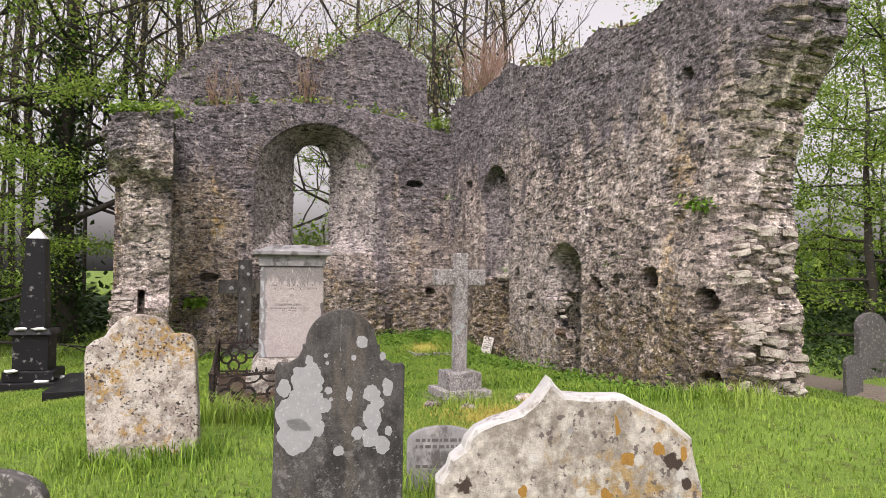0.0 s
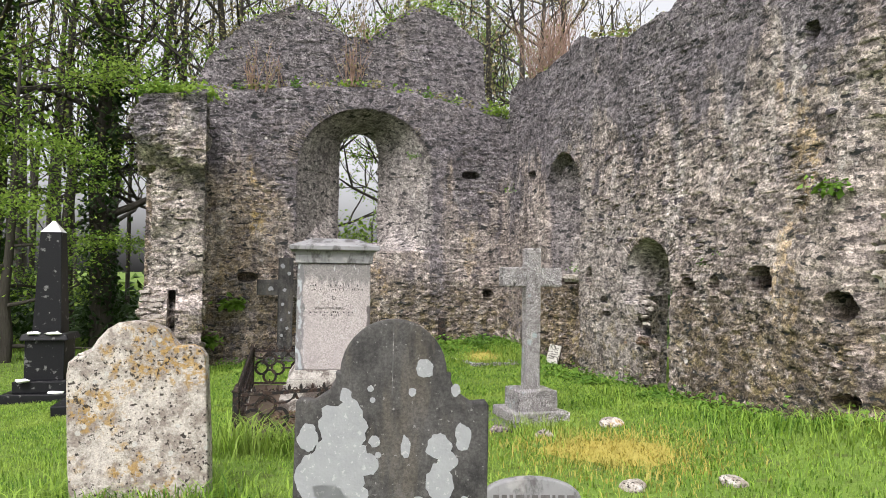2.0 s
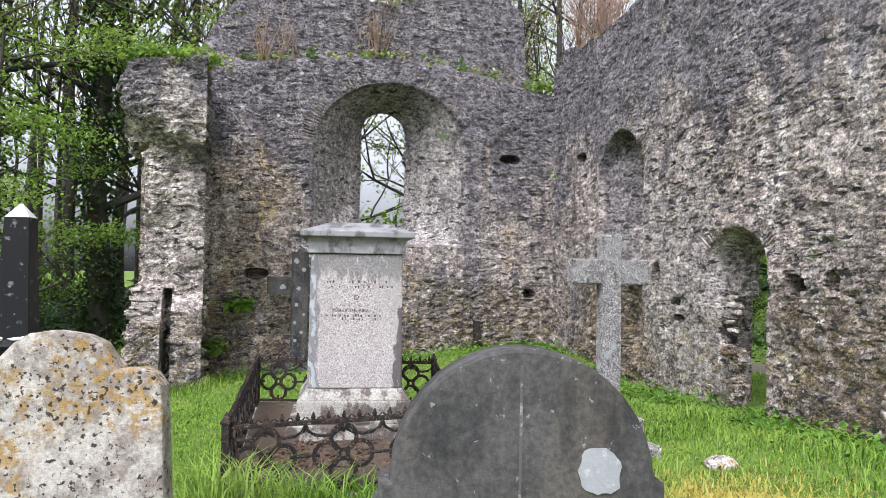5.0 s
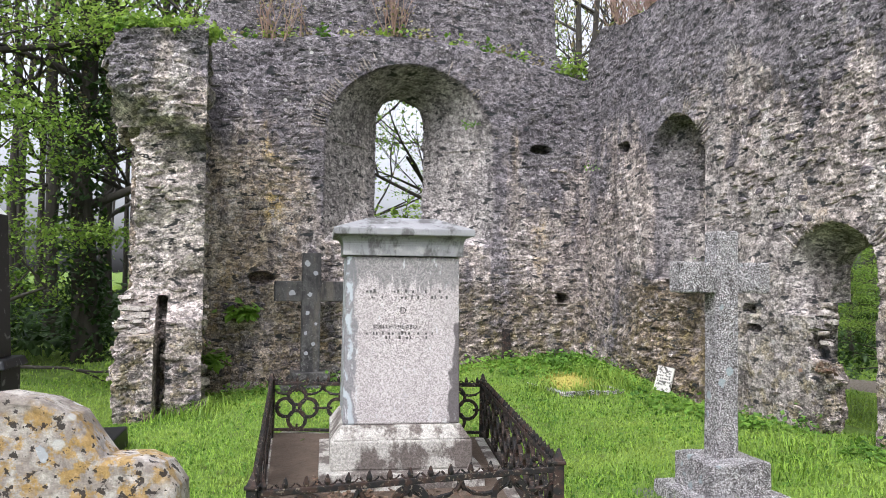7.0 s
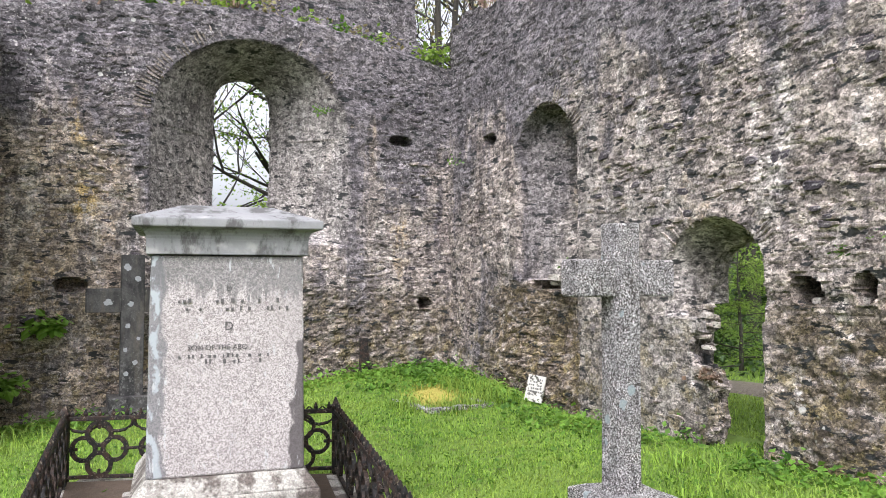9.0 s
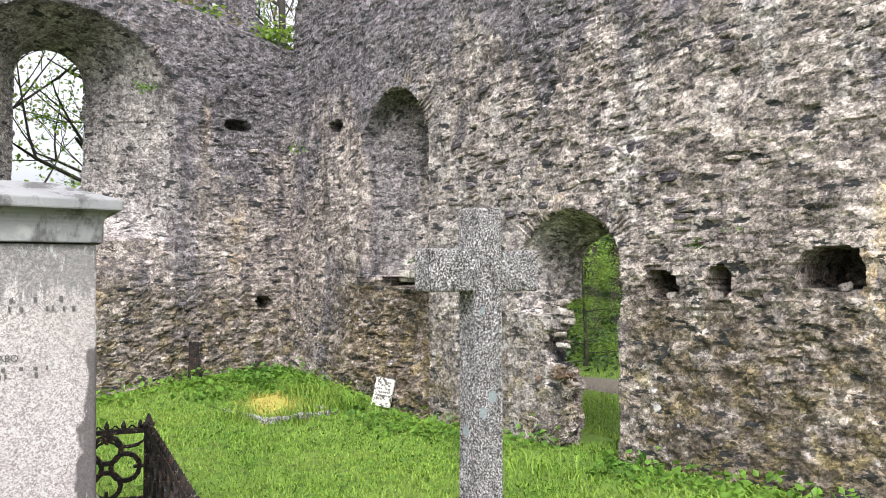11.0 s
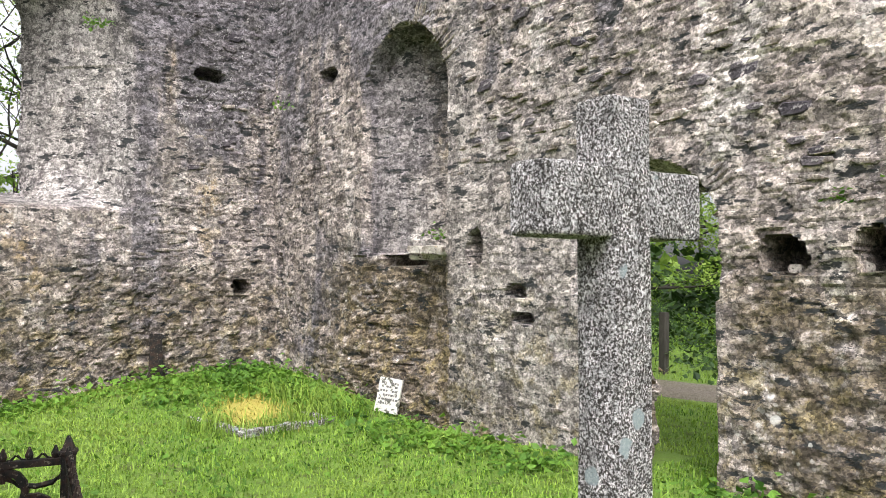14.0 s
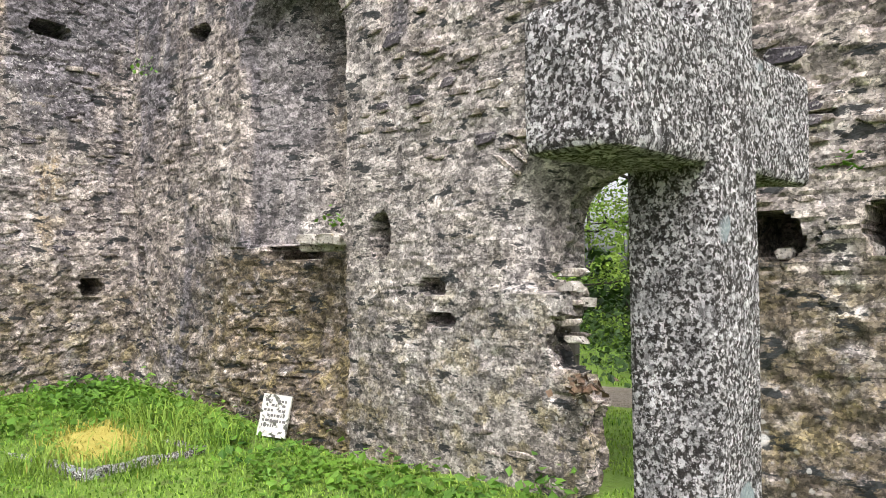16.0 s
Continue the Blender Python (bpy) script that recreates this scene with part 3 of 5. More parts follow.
ledge = poly([(-6.5, 4.5), (-5.5, 4.55), (-4.3, 4.72), (-2.8, 4.88), (-1.4, 4.75), (0.0, 4.48), (1.0, 4.4)])


def east_outside(u, z):
    ragged = 0.16 * (fbm(u * 4, z * 4, 3) - 0.5)
    s = z - gable_top(u) + ragged
    s = np.maximum(s, -arch(u, z, -3.10, -2.32, 2.02, 3.74, 4.13) + 0.05 * (fbm(u * 7, z * 7, 5) - 0.5))
    return s


def east_recess(u, z):
    inner = arch(u, z, -3.10, -2.32, 2.02, 3.74, 4.13)
    outer = -arch(u, z, -4.0, -1.47, 1.86, 3.30, 4.43)
    splay = 0.88 * np.clip(outer / np.maximum(outer + np.maximum(inner, 0), 1e-3), 0, 1) * (outer > 0)
    set_back = 0.30 / (1 + np.exp(-(z - ledge(u)) * 40))
    holes = 0.35 * (oval(u, z, -0.39, 1.10, 0.10, 0.075) < 0) + 0.3 * (oval(u, z, -0.74, 3.33, 0.17, 0.06) < 0) + 0.3 * (oval(u, z, -4.80, 1.36, 0.16, 0.075) < 0)
    foot = 0.10 * np.clip(1.75 - z, 0, 0.4) * -1.0 * (u > -3.4)
    return splay + set_back + holes + foot


def east_damp(u, z):
    """Dark wet courses along the foot."""
    return 0.6 * (u > -3.3) * np.clip((1.5 + 0.9 * (fbm(u * 2, z * 2, 92) - 0.5) - z) * 3, 0, 1)


def east_lime(u, z):
    """The window's splay keeps its smooth plaster; a pale run beside it and a jamb strip at the stub."""
    splay = soft(-arch(u, z, -4.0, -1.47, 1.86, 3.30, 4.43), 0.0, 0.06)
    return np.maximum(splay, 0.2 * soft(1.1 - np.abs(u + 1.1), 0, 0.8) * soft(1.0 - np.abs(z - 2.0), 0, 0.7))


def east_ochre(u, z):
    wob = 0.12 * (fbm(u * 3, z * 3, 94) - 0.5)
    return 0.3 * soft(-u, 4.0, 4.5) * soft(3.6 - z, 0, 1) + soft(0.16 + wob - np.abs(u + 4.72), 0, 0.1) * soft(0.45 + wob - np.abs(z - 3.35), 0, 0.2) + 0.8 * soft(0.15 + wob - np.abs(u + 4.65), 0, 0.1) * soft(0.3 + wob - np.abs(z - 2.35), 0, 0.2)


def east_growth(u, z):
    return 0.08 + 0.09 * soft(z, 3.4, 4.4) + 0.05 * soft(u, -1.6, -0.3) * soft(z, 2.6, 3.4) - 0.06 * soft(-u, 3.6, 4.4) * soft(3.5 - z, 0, 1)


east = relief_wall("wall_east", -6.45, 0.86, -0.35, 6.75, 0.024, east_outside, east_recess, 0.95, 11, MASONRY, marks={"damp": east_damp, "lime": east_lime, "ochre": east_ochre, "growth_and_shade": east_growth})
east.matrix_world = CHURCH
tagged(east, "tall ruined gable wall of grey rubble with an arched window opening", "wall", kind="structure")

south_top = poly([(0, 4.95), (0.5, 5.1), (1.2, 4.98), (1.7, 5.0), (2.4, 5.1), (2.85, 5.18), (3.4, 5.0), (4.2, 4.82), (4.8, 4.8), (5.3, 4.85), (5.7, 4.96), (6.2, 4.84), (6.7, 4.76), (7.1, 4.86),
                  (7.5, 4.98), (8.3, 5.05), (8.9, 4.95), (9.3, 4.6)])
south_end = poly([(-0.4, 8.5), (0.8, 8.52), (1.3, 8.40), (2.8, 8.42), (3.2, 8.52), (3.6, 8.75), (3.9, 9.0), (4.3, 9.15), (4.8, 9.05), (5.2, 8.8)])


def south_outside(u, z):
    s = np.maximum(z - south_top(u) + 0.14 * (fbm(u * 4, z * 4, 7) - 0.5), u - south_end(z) + 0.22 * (fbm(u * 2, z * 6, 8) - 0.5))
    jamb = np.where(z < 1.24, 4.70 + 0.16 * (fbm(u * 0 + 3, z * 6, 15) - 0.5) - 0.16 * soft(z, 0.62, 0.72) + 0.10 * soft(z, 0.95, 1.0) - 0.30 * soft(z, 1.08, 1.2), 4.0)
    door = np.maximum(arch(u, z, 4.37, 5.28, -1.0, 1.46, 1.80), jamb - u)
    return np.maximum(s, -door)


def south_recess(u, z):
    """The doorway's leaning soffit and far reveal, the blocked window and the holes."""
    outer, inner = -arch(u, z, 4.22, 5.30, 1.10, 1.50, 1.97), arch(u, z, 4.37, 5.28, -1.0, 1.46, 1.80)
    splay = 0.42 * np.clip(outer / np.maximum(outer + np.maximum(inner, 0), 1e-3), 0, 1) * (outer > 0)
    niche = -arch(u, z, 1.70, 2.90, 1.40, 2.72, 3.47)
    depth = (0.16 + 0.46 * np.clip((u - 1.75) / 1.1, 0, 1)) * np.clip(niche / 0.03, 0, 1)
    step_in = 0.24 * np.clip((u - 1.5) / 1.0, 0, 1) * (u < 2.91) * np.clip((z - 0.25) / 0.5, 0, 1) * (z < 1.42)
    slot = 0.55 * (np.maximum(np.abs(u - 2.12) - 0.28, np.abs(z - 1.37 - 0.04 * (u - 2.1)) - 0.055 + 0.05 * (fbm(u * 6, z * 3, 61) - 0.5)) < 0)
    # the face crumbles back towards the broken end
    chip = 0.42 * soft(u - south_end(z) + 0.3 * (fbm(u * 2.5, z * 2.5, 63) - 0.5), -0.6, 0.05) ** 1.5
    holes = 0.0
    for cu, cz, ru, rz, d in ((5.67, 1.355, 0.12, 0.11, 0.5), (6.12, 1.375, 0.075, 0.105, 0.5), (6.88, 1.45, 0.21, 0.13, 0.7), (7.91, 1.21, 0.17, 0.13, 0.6), (3.25, 1.44, 0.09, 0.15, 0.35),
                              (1.07, 3.24, 0.15, 0.07, 0.3), (3.75, 0.92, 0.12, 0.04, 0.2), (0.12, 1.40, 0.05, 0.08, 0.2), (7.6, 3.85, 0.08, 0.10, 0.3), (2.76, 1.62, 0.08, 0.12, 0.75), (2.80, 1.92, 0.06, 0.035, 0.75), (2.78, 1.80, 0.07, 0.03, 0.75), (2.82, 2.14, 0.06, 0.05, 0.72),
                              (3.70, 1.12, 0.10, 0.05, 0.15), (8.0, 0.35, 0.15, 0.06, 0.3)):
        wob = 0.05 * (fbm(u * 9, z * 9, 21) - 0.5)
        holes = np.maximum(holes, d * (oval(u, z, cu, cz, ru, rz) + wob < 0))
    return np.maximum.reduce([splay, depth + 0 * u, step_in, slot, holes + 0 * u, chip])


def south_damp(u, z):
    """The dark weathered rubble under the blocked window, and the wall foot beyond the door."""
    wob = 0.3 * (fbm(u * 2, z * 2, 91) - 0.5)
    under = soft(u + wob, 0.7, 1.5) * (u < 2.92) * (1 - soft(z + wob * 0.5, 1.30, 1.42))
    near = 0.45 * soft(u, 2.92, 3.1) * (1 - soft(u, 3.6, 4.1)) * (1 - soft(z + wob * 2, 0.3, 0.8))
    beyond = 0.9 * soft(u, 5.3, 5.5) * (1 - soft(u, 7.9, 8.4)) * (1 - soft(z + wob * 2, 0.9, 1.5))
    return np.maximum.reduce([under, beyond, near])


def south_lime(u, z):
    """Smooth plaster in the blocked window and the door's reveal; the pale core of the broken end."""
    wob = 0.5 * (fbm(u * 1.6, z * 1.6, 95) - 0.5)
    niche = 0.45 * soft(-arch(u, z, 1.70, 2.90, 1.40, 2.72, 3.47), 0.0, 0.06)
    door = 0.9 * soft(-arch(u, z, 4.16, 5.34, 0.9, 1.50, 2.0), 0.0, 0.08)
    rim = 0.6 * soft(0.22 - np.abs(u - 3.06), 0.0, 0.1) * soft(3.7 - z, 0, 0.5) * soft(z, 1.3, 1.6)
    face = 0.6 * soft(u, 2.92, 3.0) * (1 - soft(u + wob, 4.2, 4.8)) * (1 - soft(z + wob, 2.0, 3.0))
    return np.maximum.reduce([niche, door, rim, face])


def south_behind(u, z):
    """The foot of the doorway's broken jamb is only a thin skin."""
    thick = np.where((u > 4.0) & (u < 5.5) & (z < 2.2), 0.62, 9.0)
    return np.where((u > 4.1) & (u < 4.85) & (z < 1.2), 0.24, thick)


def south_growth_and_shade(u, z):
    # shade inside the blocked window, put into the wall colour
    niche_shade = 0.10 * soft(-arch(u, z, 1.70, 2.90, 1.40, 2.72, 3.47), 0.0, 0.05)
    return niche_shade + 0.06 * (1 - soft(u, 0.8, 2.2)) - 0.045 * soft(u, 2.6, 3.4) * (1 - soft(z, 3.6, 4.6)) + 0.03 * soft(z, 3.2, 4.2)


def south_core(u, z):
    """The bare pale core of the wall's broken end."""
    wob = 0.5 * (fbm(u * 1.6, z * 1.6, 95) - 0.5)
    return 0.8 * soft(u + wob, 8.2, 8.5) * (1 - soft(z + wob, 3.4, 4.2))


south = relief_wall("wall_south", 0.0, 9.35, -0.4, 5.4, 0.019, south_outside, south_recess, 0.85, 23, MASONRY, behind=south_behind, marks={"damp": south_damp, "lime": south_lime, "growth_and_shade": south_growth_and_shade, "core": south_core})
SOUTH = CHURCH @ pose(0, 0, 0, 0, 0, -90)
south.matrix_world = SOUTH
tagged(south, "long ruined rubble side wall with a low arched doorway", "wall", kind="structure")

stub_top = poly([(-6.6, 3.85), (-6.3, 3.95), (-5.9, 4.05), (-5.5, 4.1)])


def stub_outside(u, z):
    left = -6.40 - 0.10 * (z > 3.0) + 0.14 * np.clip((z - 1.0) * 4, 0, 1) * (z < 3.0)
    return np.maximum.reduce([z - stub_top(u) + 0.12 * (fbm(u * 4, z * 4, 33) - 0.5), left - u + 0.26 * (fbm(u * 3, z * 7, 34) - 0.5), u + 5.53 + 0.02 * (fbm(u * 3, z * 9, 35) - 0.5)])


def stub_recess(u, z):
    r = 0.42 / (1 + np.exp((z - 3.05 + 0.45 * (u + 6)) * 14)) + 0.25 * np.clip(2.4 - z, 0, 1) * (z > 1.2) + 0.25 * (z <= 1.2) * np.clip((z - 0.9) * 5, 0, 1)
    r = r - 0.18 * (u < -6.0) * (z < 0.75)
    crack = 0.4 * (np.abs(u + 5.97) < 0.045) * (z < 1.15)
    return r + crack


stub = relief_wall("wall_north", -6.65, -5.45, -0.4, 4.3, 0.024, stub_outside, stub_recess, 1.95, 51, MASONRY, 1.9, marks={"core": lambda u, z: 0.68 * (1 - soft(z + 0.5 * (u + 6), 2.6, 3.1)) * soft(z, 0.5, 0.9)})
stub.matrix_world = CHURCH @ pose(0, -1.95, 0)
tagged(stub, "broken stub of a rubble side wall with ragged stones", "wall", kind="structure")


# ---- trees and far woods ----
def grow(rng, bm, start, way, length, radius, depth, tips, spread=0.6, droop=0.0):
    """A limb that bends and forks; the ends are gathered in tips."""
    pts, radii, p, d = [start], [radius], Vector(start), Vector(way).normalized()
    for k in range(4):
        d = (d + Vector((rng.uniform(-1, 1), rng.uniform(-1, 1), rng.uniform(-0.7, 0.9) - droop)) * 0.17).normalized()
        p = p + d * length / 4
        pts.append(p.copy())
        radii.append(radius * (1 - 0.15 * (k + 1)))
        if depth <= 1:
            tips.append((p.copy(), d.copy()))
    tube(bm, pts, radii, 7 if radius > 0.08 else 4 if radius > 0.02 else 3, cap=False)
    if depth:
        for k in range(rng.choice((2, 3, 3))):
            side = Vector((rng.uniform(-1, 1), rng.uniform(-1, 1), rng.uniform(-0.3, 0.8) - droop))
            at = pts[rng.choice((2, 3, 4))]
            grow(rng, bm, at, d * (1 - spread) + side.normalized() * spread, length * rng.uniform(0.55, 0.75), radius * 0.5, depth - 1, tips, spread, droop)


def leaf_mesh(name, rng, places, size, material, parent, droop=0.3):
    """Many small leaves, each two triangles folded along the rib."""
    verts, faces = [], []
    for p, d in places:
        a = Vector((rng.uniform(-1, 1), rng.uniform(-1, 1), rng.uniform(-0.9, 0.3) - droop * 0.3)).normalized()
        b = a.cross(Vector((rng.uniform(-0.5, 0.5), rng.uniform(-0.5, 0.5), 1))).normalized()
        s = size * rng.uniform(0.6, 1.3)
        n = a.cross(b) * s * 0.12
        i = len(verts)
        verts += [p, p + a * s * 0.45 + b * s * 0.38 + n, p + a * s, p + a * s * 0.45 - b * s * 0.38 + n]
        faces += [(i, i + 1, i + 2), (i, i + 2, i + 3)]
    return link_mesh(name, verts, faces, material, parent)


def tree(seed, tall, radius, leaves, size, label, foliage, first=0.35, spread=0.6, droop=0.0, limbs=9, depth=2, scatter=0.45, ivy=0):
    rng = random.Random(seed)
    root = thing("tree", pose(0, 0, 0), label, "tree", "trees of the wood")
    bm, tips = bmesh.new(), []
    pts, radii, p = [], [], Vector((0, 0, -0.3))
    for k in range(9):
        pts.append(p.copy())
        radii.append(radius * (1.25 if k == 0 else 1 - 0.1 * k))
        p = p + Vector((rng.uniform(-0.12, 0.12), rng.uniform(-0.12, 0.12), tall / 9))
    tube(bm, pts, radii, 10, cap=False)
    for k in range(limbs):
        h = first + (0.97 - first) * k / limbs
        i = min(int(h * 8), 7)
        at = pts[i].lerp(pts[i + 1], h * 8 - i)
        turn = k * 2.4 + rng.uniform(-0.5, 0.5)
        grow(rng, bm, at, (math.cos(turn), math.sin(turn), 0.35 - droop), tall * 0.26 * (1.15 - 0.6 * h), radius * 0.42 * (1.1 - 0.7 * h), depth, tips, spread, droop)
    part("trunk", bm, BARK, root, smooth=True)
    places = []
    for _ in range(leaves):
        q, d = rng.choice(tips)
        places.append((q + Vector((rng.gauss(0, scatter), rng.gauss(0, scatter), rng.gauss(0, scatter * 0.22))), d))
    leaf_mesh("crown", rng, places, size, foliage, root, 0.6)
    if ivy:
        places = []
        for _ in range(ivy):
            h = rng.uniform(0, 0.75)
            i = int(h * 8)
            q = pts[i].lerp(pts[i + 1], h * 8 - i)
            turn, r = rng.uniform(0, 6.28), radius * rng.uniform(0.9, 1.7)
            places.append((q + Vector((math.cos(turn) * r, math.sin(turn) * r, 0)), Vector((0, 0, 1))))
        leaf_mesh("ivy", rng, places, 0.13, DARKLEAF, root, 1.0)
    return root


LEAFY = tree(1, 11, 0.20, 15000, 0.085, "dark-trunked tree in fresh green leaf", LEAF, 0.18, 0.62, 0.10, 13, ivy=900)
SYCAMORE = tree(2, 8.5, 0.15, 15000, 0.085, "young sycamore with hanging bright green leaves", LEAF, 0.10, 0.6, 0.22, 14)
BARE = tree(3, 13, 0.17, 1500, 0.10, "thin bare-branched tree just coming into bud", BUD, 0.25, 0.5, -0.12, 13, 3, 0.25)
SPRIG = tree(9, 5.0, 0.05, 420, 0.15, "slender sapling with a few fresh leaves", LEAF, 0.5, 0.6, 0.0, 6, 1, 0.3)
IVIED = tree(4, 12, 0.26, 8000, 0.10, "tall tree with ivy up its trunk", LEAF, 0.30, 0.6, 0.0, 12, ivy=2600)
plots = [  # (kind, a, b, turn, scale) in the church's own directions: a across, b away
    (SYCAMORE, -8.8, 1.4, 40, 0.74), (IVIED, -9.8, 4.0, 190, 1.0), (IVIED, -7.6, 5.2, 10, 1.0), (BARE, -6.4, 7.5, 60, 1.0), (BARE, -12.5, 7.0, 300, 1.15),
    (BARE, -9.0, 9.5, 80, 1.1), (SYCAMORE, -14.5, 2.5, 10, 1.15), (LEAFY, -16.5, -1.5, 75, 1.1), (BARE, -5.4, 6.2, 200, 1.05), (BARE, -6.0, 9.6, 320, 1.1), (BARE, 2.6, 5.6, 100, 0.95),
    (BARE, 3.2, 9.5, 250, 1.1), (BARE, 4.0, 7.0, 30, 1.0), (BARE, 6.2, 10.5, 150, 1.2), (IVIED, 2.4, 13.5, 220, 1.15), (SYCAMORE, 12.5, 4.5, 150, 1.1),
    (LEAFY, 14.5, -1.5, 260, 1.1), (SYCAMORE, 8.4, -3.2, 120, 0.85), (SYCAMORE, 10.0, -5.5, 20, 0.95), (IVIED, 13.5, -6.5, 340, 1.15), (LEAFY, 9.0, 7.0, 120, 1.1), (BARE, 11.0, 4.0, 10, 1.1),
    (SPRIG, -2.9, 4.2, 265, 0.85), (SPRIG, -1.2, 6.5, 80, 0.8), (SYCAMORE, -1.75, 4.2, 80, 0.38), (SYCAMORE, 5.6, -0.2, 200, 0.30), (SYCAMORE, 6.6, 1.6, 310, 0.34), (BARE, -2.7, 10.5, 15, 1.05), (BARE, 0.6, 10.2, 77, 1.1), (BARE, -4.9, 4.4, 130, 0.85), (LEAFY, -18.5, 5.0, 140, 1.2), (IVIED, -15.0, 9.5, 40, 1.2), (BARE, -8.2, 12.5, 90, 1.2), (BARE, -11.0, 10.0, 0, 1.2), (LEAFY, 15.0, 1.0, 200, 1.2),
    (SYCAMORE, 14.0, -11.0, 80, 1.1), (BARE, 8.8, -8.8, 190, 1.0), (LEAFY, 5.5, 15.5, 10, 1.2), (SYCAMORE, -20.0, -4.0, 30, 1.2),
]
planted = []
for kind, a, b, turn, size in plots:
    x, y = from_church(a, b)
    m = pose(x, y, ground_z(x, y) - 0.05, 0, 0, turn) @ Matrix.Scale(size, 4)
    if kind in planted:
        made = copy_thing(kind, m)
        made.scale = (size, size, size)
    else:
        planted.append(kind)
        kind.matrix_world = m


def thicket(name, seed, arc, count, spread, tall, size, material, label):
    """A deep bank of leaves and stems in an arc about the church."""
    rng = random.Random(seed)
    places = []
    for _ in range(count):
        t, r = radians(rng.uniform(*arc)), rng.uniform(*spread)
        x, y = CORNER[0] + r * math.cos(t), CORNER[1] - 3 + r * math.sin(t)
        gap = abs(math.degrees(t) - 108)
        top = tall * (1.0 if gap > 34 else 0.22) * (0.55 + 0.45 * math.sin(t * 23 + 1.3 * math.sin(t * 51)))
        z = abs(rng.gauss(0, 0.5)) * top if rng.random() < 0.7 else rng.uniform(0, top)
        places.append((Vector((x, y, z)), Vector((0, 0, 1))))
    return tagged(leaf_mesh(name, rng, places, size, material, None, 0.5), label, "undergrowth", kind="stuff")


thicket("far_woods", 5, (-35, 215), 13000, (24, 34), 4.6, 0.62, LEAF, "far green woodland closing the churchyard all round")
# the dark leaf colour stands in for shade under the trees
thicket("far_woods", 6, (-35, 215), 24000, (19, 34), 3.4, 0.6, DARKLEAF, "understorey of ivy and holly in the wood, coloured dark for shade")
thicket("undergrowth", 7, (130, 205), 7000, (10.5, 19), 1.6, 0.22, DARKLEAF, "brambles and ivy under the trees, coloured dark for shade")
thicket("undergrowth", 8, (-30, 60), 7000, (9.5, 18), 1.1, 0.17, DARKLEAF, "green ground cover under the trees")
rng = random.Random(12)
bm = bmesh.new()
for _ in range(170):
    t, r = radians(rng.uniform(-35, 215)), rng.uniform(19, 33)
    if abs(math.degrees(t) - 100) < 16:
        continue
    x, y = CORNER[0] + r * math.cos(t), CORNER[1] - 3 + r * math.sin(t)
    w = rng.uniform(0.05, 0.2)
    tube(bm, [Vector((x, y, -0.2)), Vector((x + rng.uniform(-0.4, 0.4), y, 5)), Vector((x + rng.uniform(-1, 1), y, 13))], [w, w * 0.8, w * 0.3], 5, cap=False)
tagged(part("far_trunks", bm, BARK, smooth=True), "many thin dark trunks standing far in the wood", "woodland", kind="stuff")


# ---- the granite cross ----
cross = thing("grave_cross", pose(0.235, 9.238, ground_z(0.2, 9.1) - 0.03, 0, 0, 17), "speckled grey granite cross on a stepped plinth", "grave cross")
# the face of the shaft lies at y = 0
bm = block(bmesh.new(), -0.078, 0.078, 0, 0.145, 0.32, 1.737 - cross.location.z, 0.013)
part("shaft", roughen(bm, 0.006, 11, 4), GRANITE, cross)
top = 1.54 - cross.location.z
for name, x0, x1 in (("arm", -0.332, -0.077), ("arm", 0.077, 0.305)):
    bm = block(bmesh.new(), x0, x1, 0.002, 0.143, top - 0.195, top, 0.013)
    part(name, roughen(bm, 0.006, 11, 4), GRANITE, cross)
for name, w, f, z0, z1 in (("upper_step", 0.21, 0.14, 0.13, 0.34), ("lower_step", 0.31, 0.24, 0.035, 0.14), ("foundation", 0.44, 0.36, -0.2, 0.04)):
    bm = block(bmesh.new(), -w, w, -f, 0.145 + f, z0, z1, 0.014)
    part(name, roughen(bm, 0.012, 5, 3), GRANITE if name != "foundation" else SLAB, cross)


# ---- the pedestal monument and its railing ----
mon = thing("pedestal_monument", pose(-1.935, 9.74, 0.04, 0, 0, 13) @ Matrix.Diagonal((0.965, 0.965, 1.0, 1)), "pale granite pedestal tomb with a grey hipped cap", "monument")
part("footing", roughen(block(bmesh.new(), -0.56, 0.56, -0.56, 0.56, -0.15, 0.12, 0.01), 0.006, 5, 3), BASESTONE, mon)
part("base", roughen(block(bmesh.new(), -0.485, 0.485, -0.485, 0.485, 0.12, 0.31, 0.012), 0.004, 5, 3), BASESTONE, mon, "stained pale stone base")
part("base_moulding", roughen(block(bmesh.new(), -0.475, 0.475, -0.475, 0.475, 0.31, 0.40, 0.01, 0.065), 0.003, 5, 2), BASESTONE, mon)
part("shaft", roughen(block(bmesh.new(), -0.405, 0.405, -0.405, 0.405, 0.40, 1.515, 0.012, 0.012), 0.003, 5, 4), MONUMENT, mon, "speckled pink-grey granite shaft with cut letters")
part("fascia", roughen(block(bmesh.new(), -0.418, 0.418, -0.418, 0.418, 1.519, 1.60, 0.006), 0.002, 5, 2), CAP, mon)
bm = bmesh.new()
rings = []
for k in range(6):
    t = math.pi / 2 * k / 5
    r, z = 0.418 + 0.055 * (1 - math.cos(t)), 1.598 + 0.058 * math.sin(t)
    rings.append([bm.verts.new((x * r, y * r, z)) for x, y in ((-1, -1), (1, -1), (1, 1), (-1, 1))])
for p, q in zip(rings, rings[1:]):
    for k in range(4):
        bm.faces.new((p[k], p[(k + 1) % 4], q[(k + 1) % 4], q[k]))
bm.faces.new(rings[0][::-1])
bm.faces.new(rings[-1])
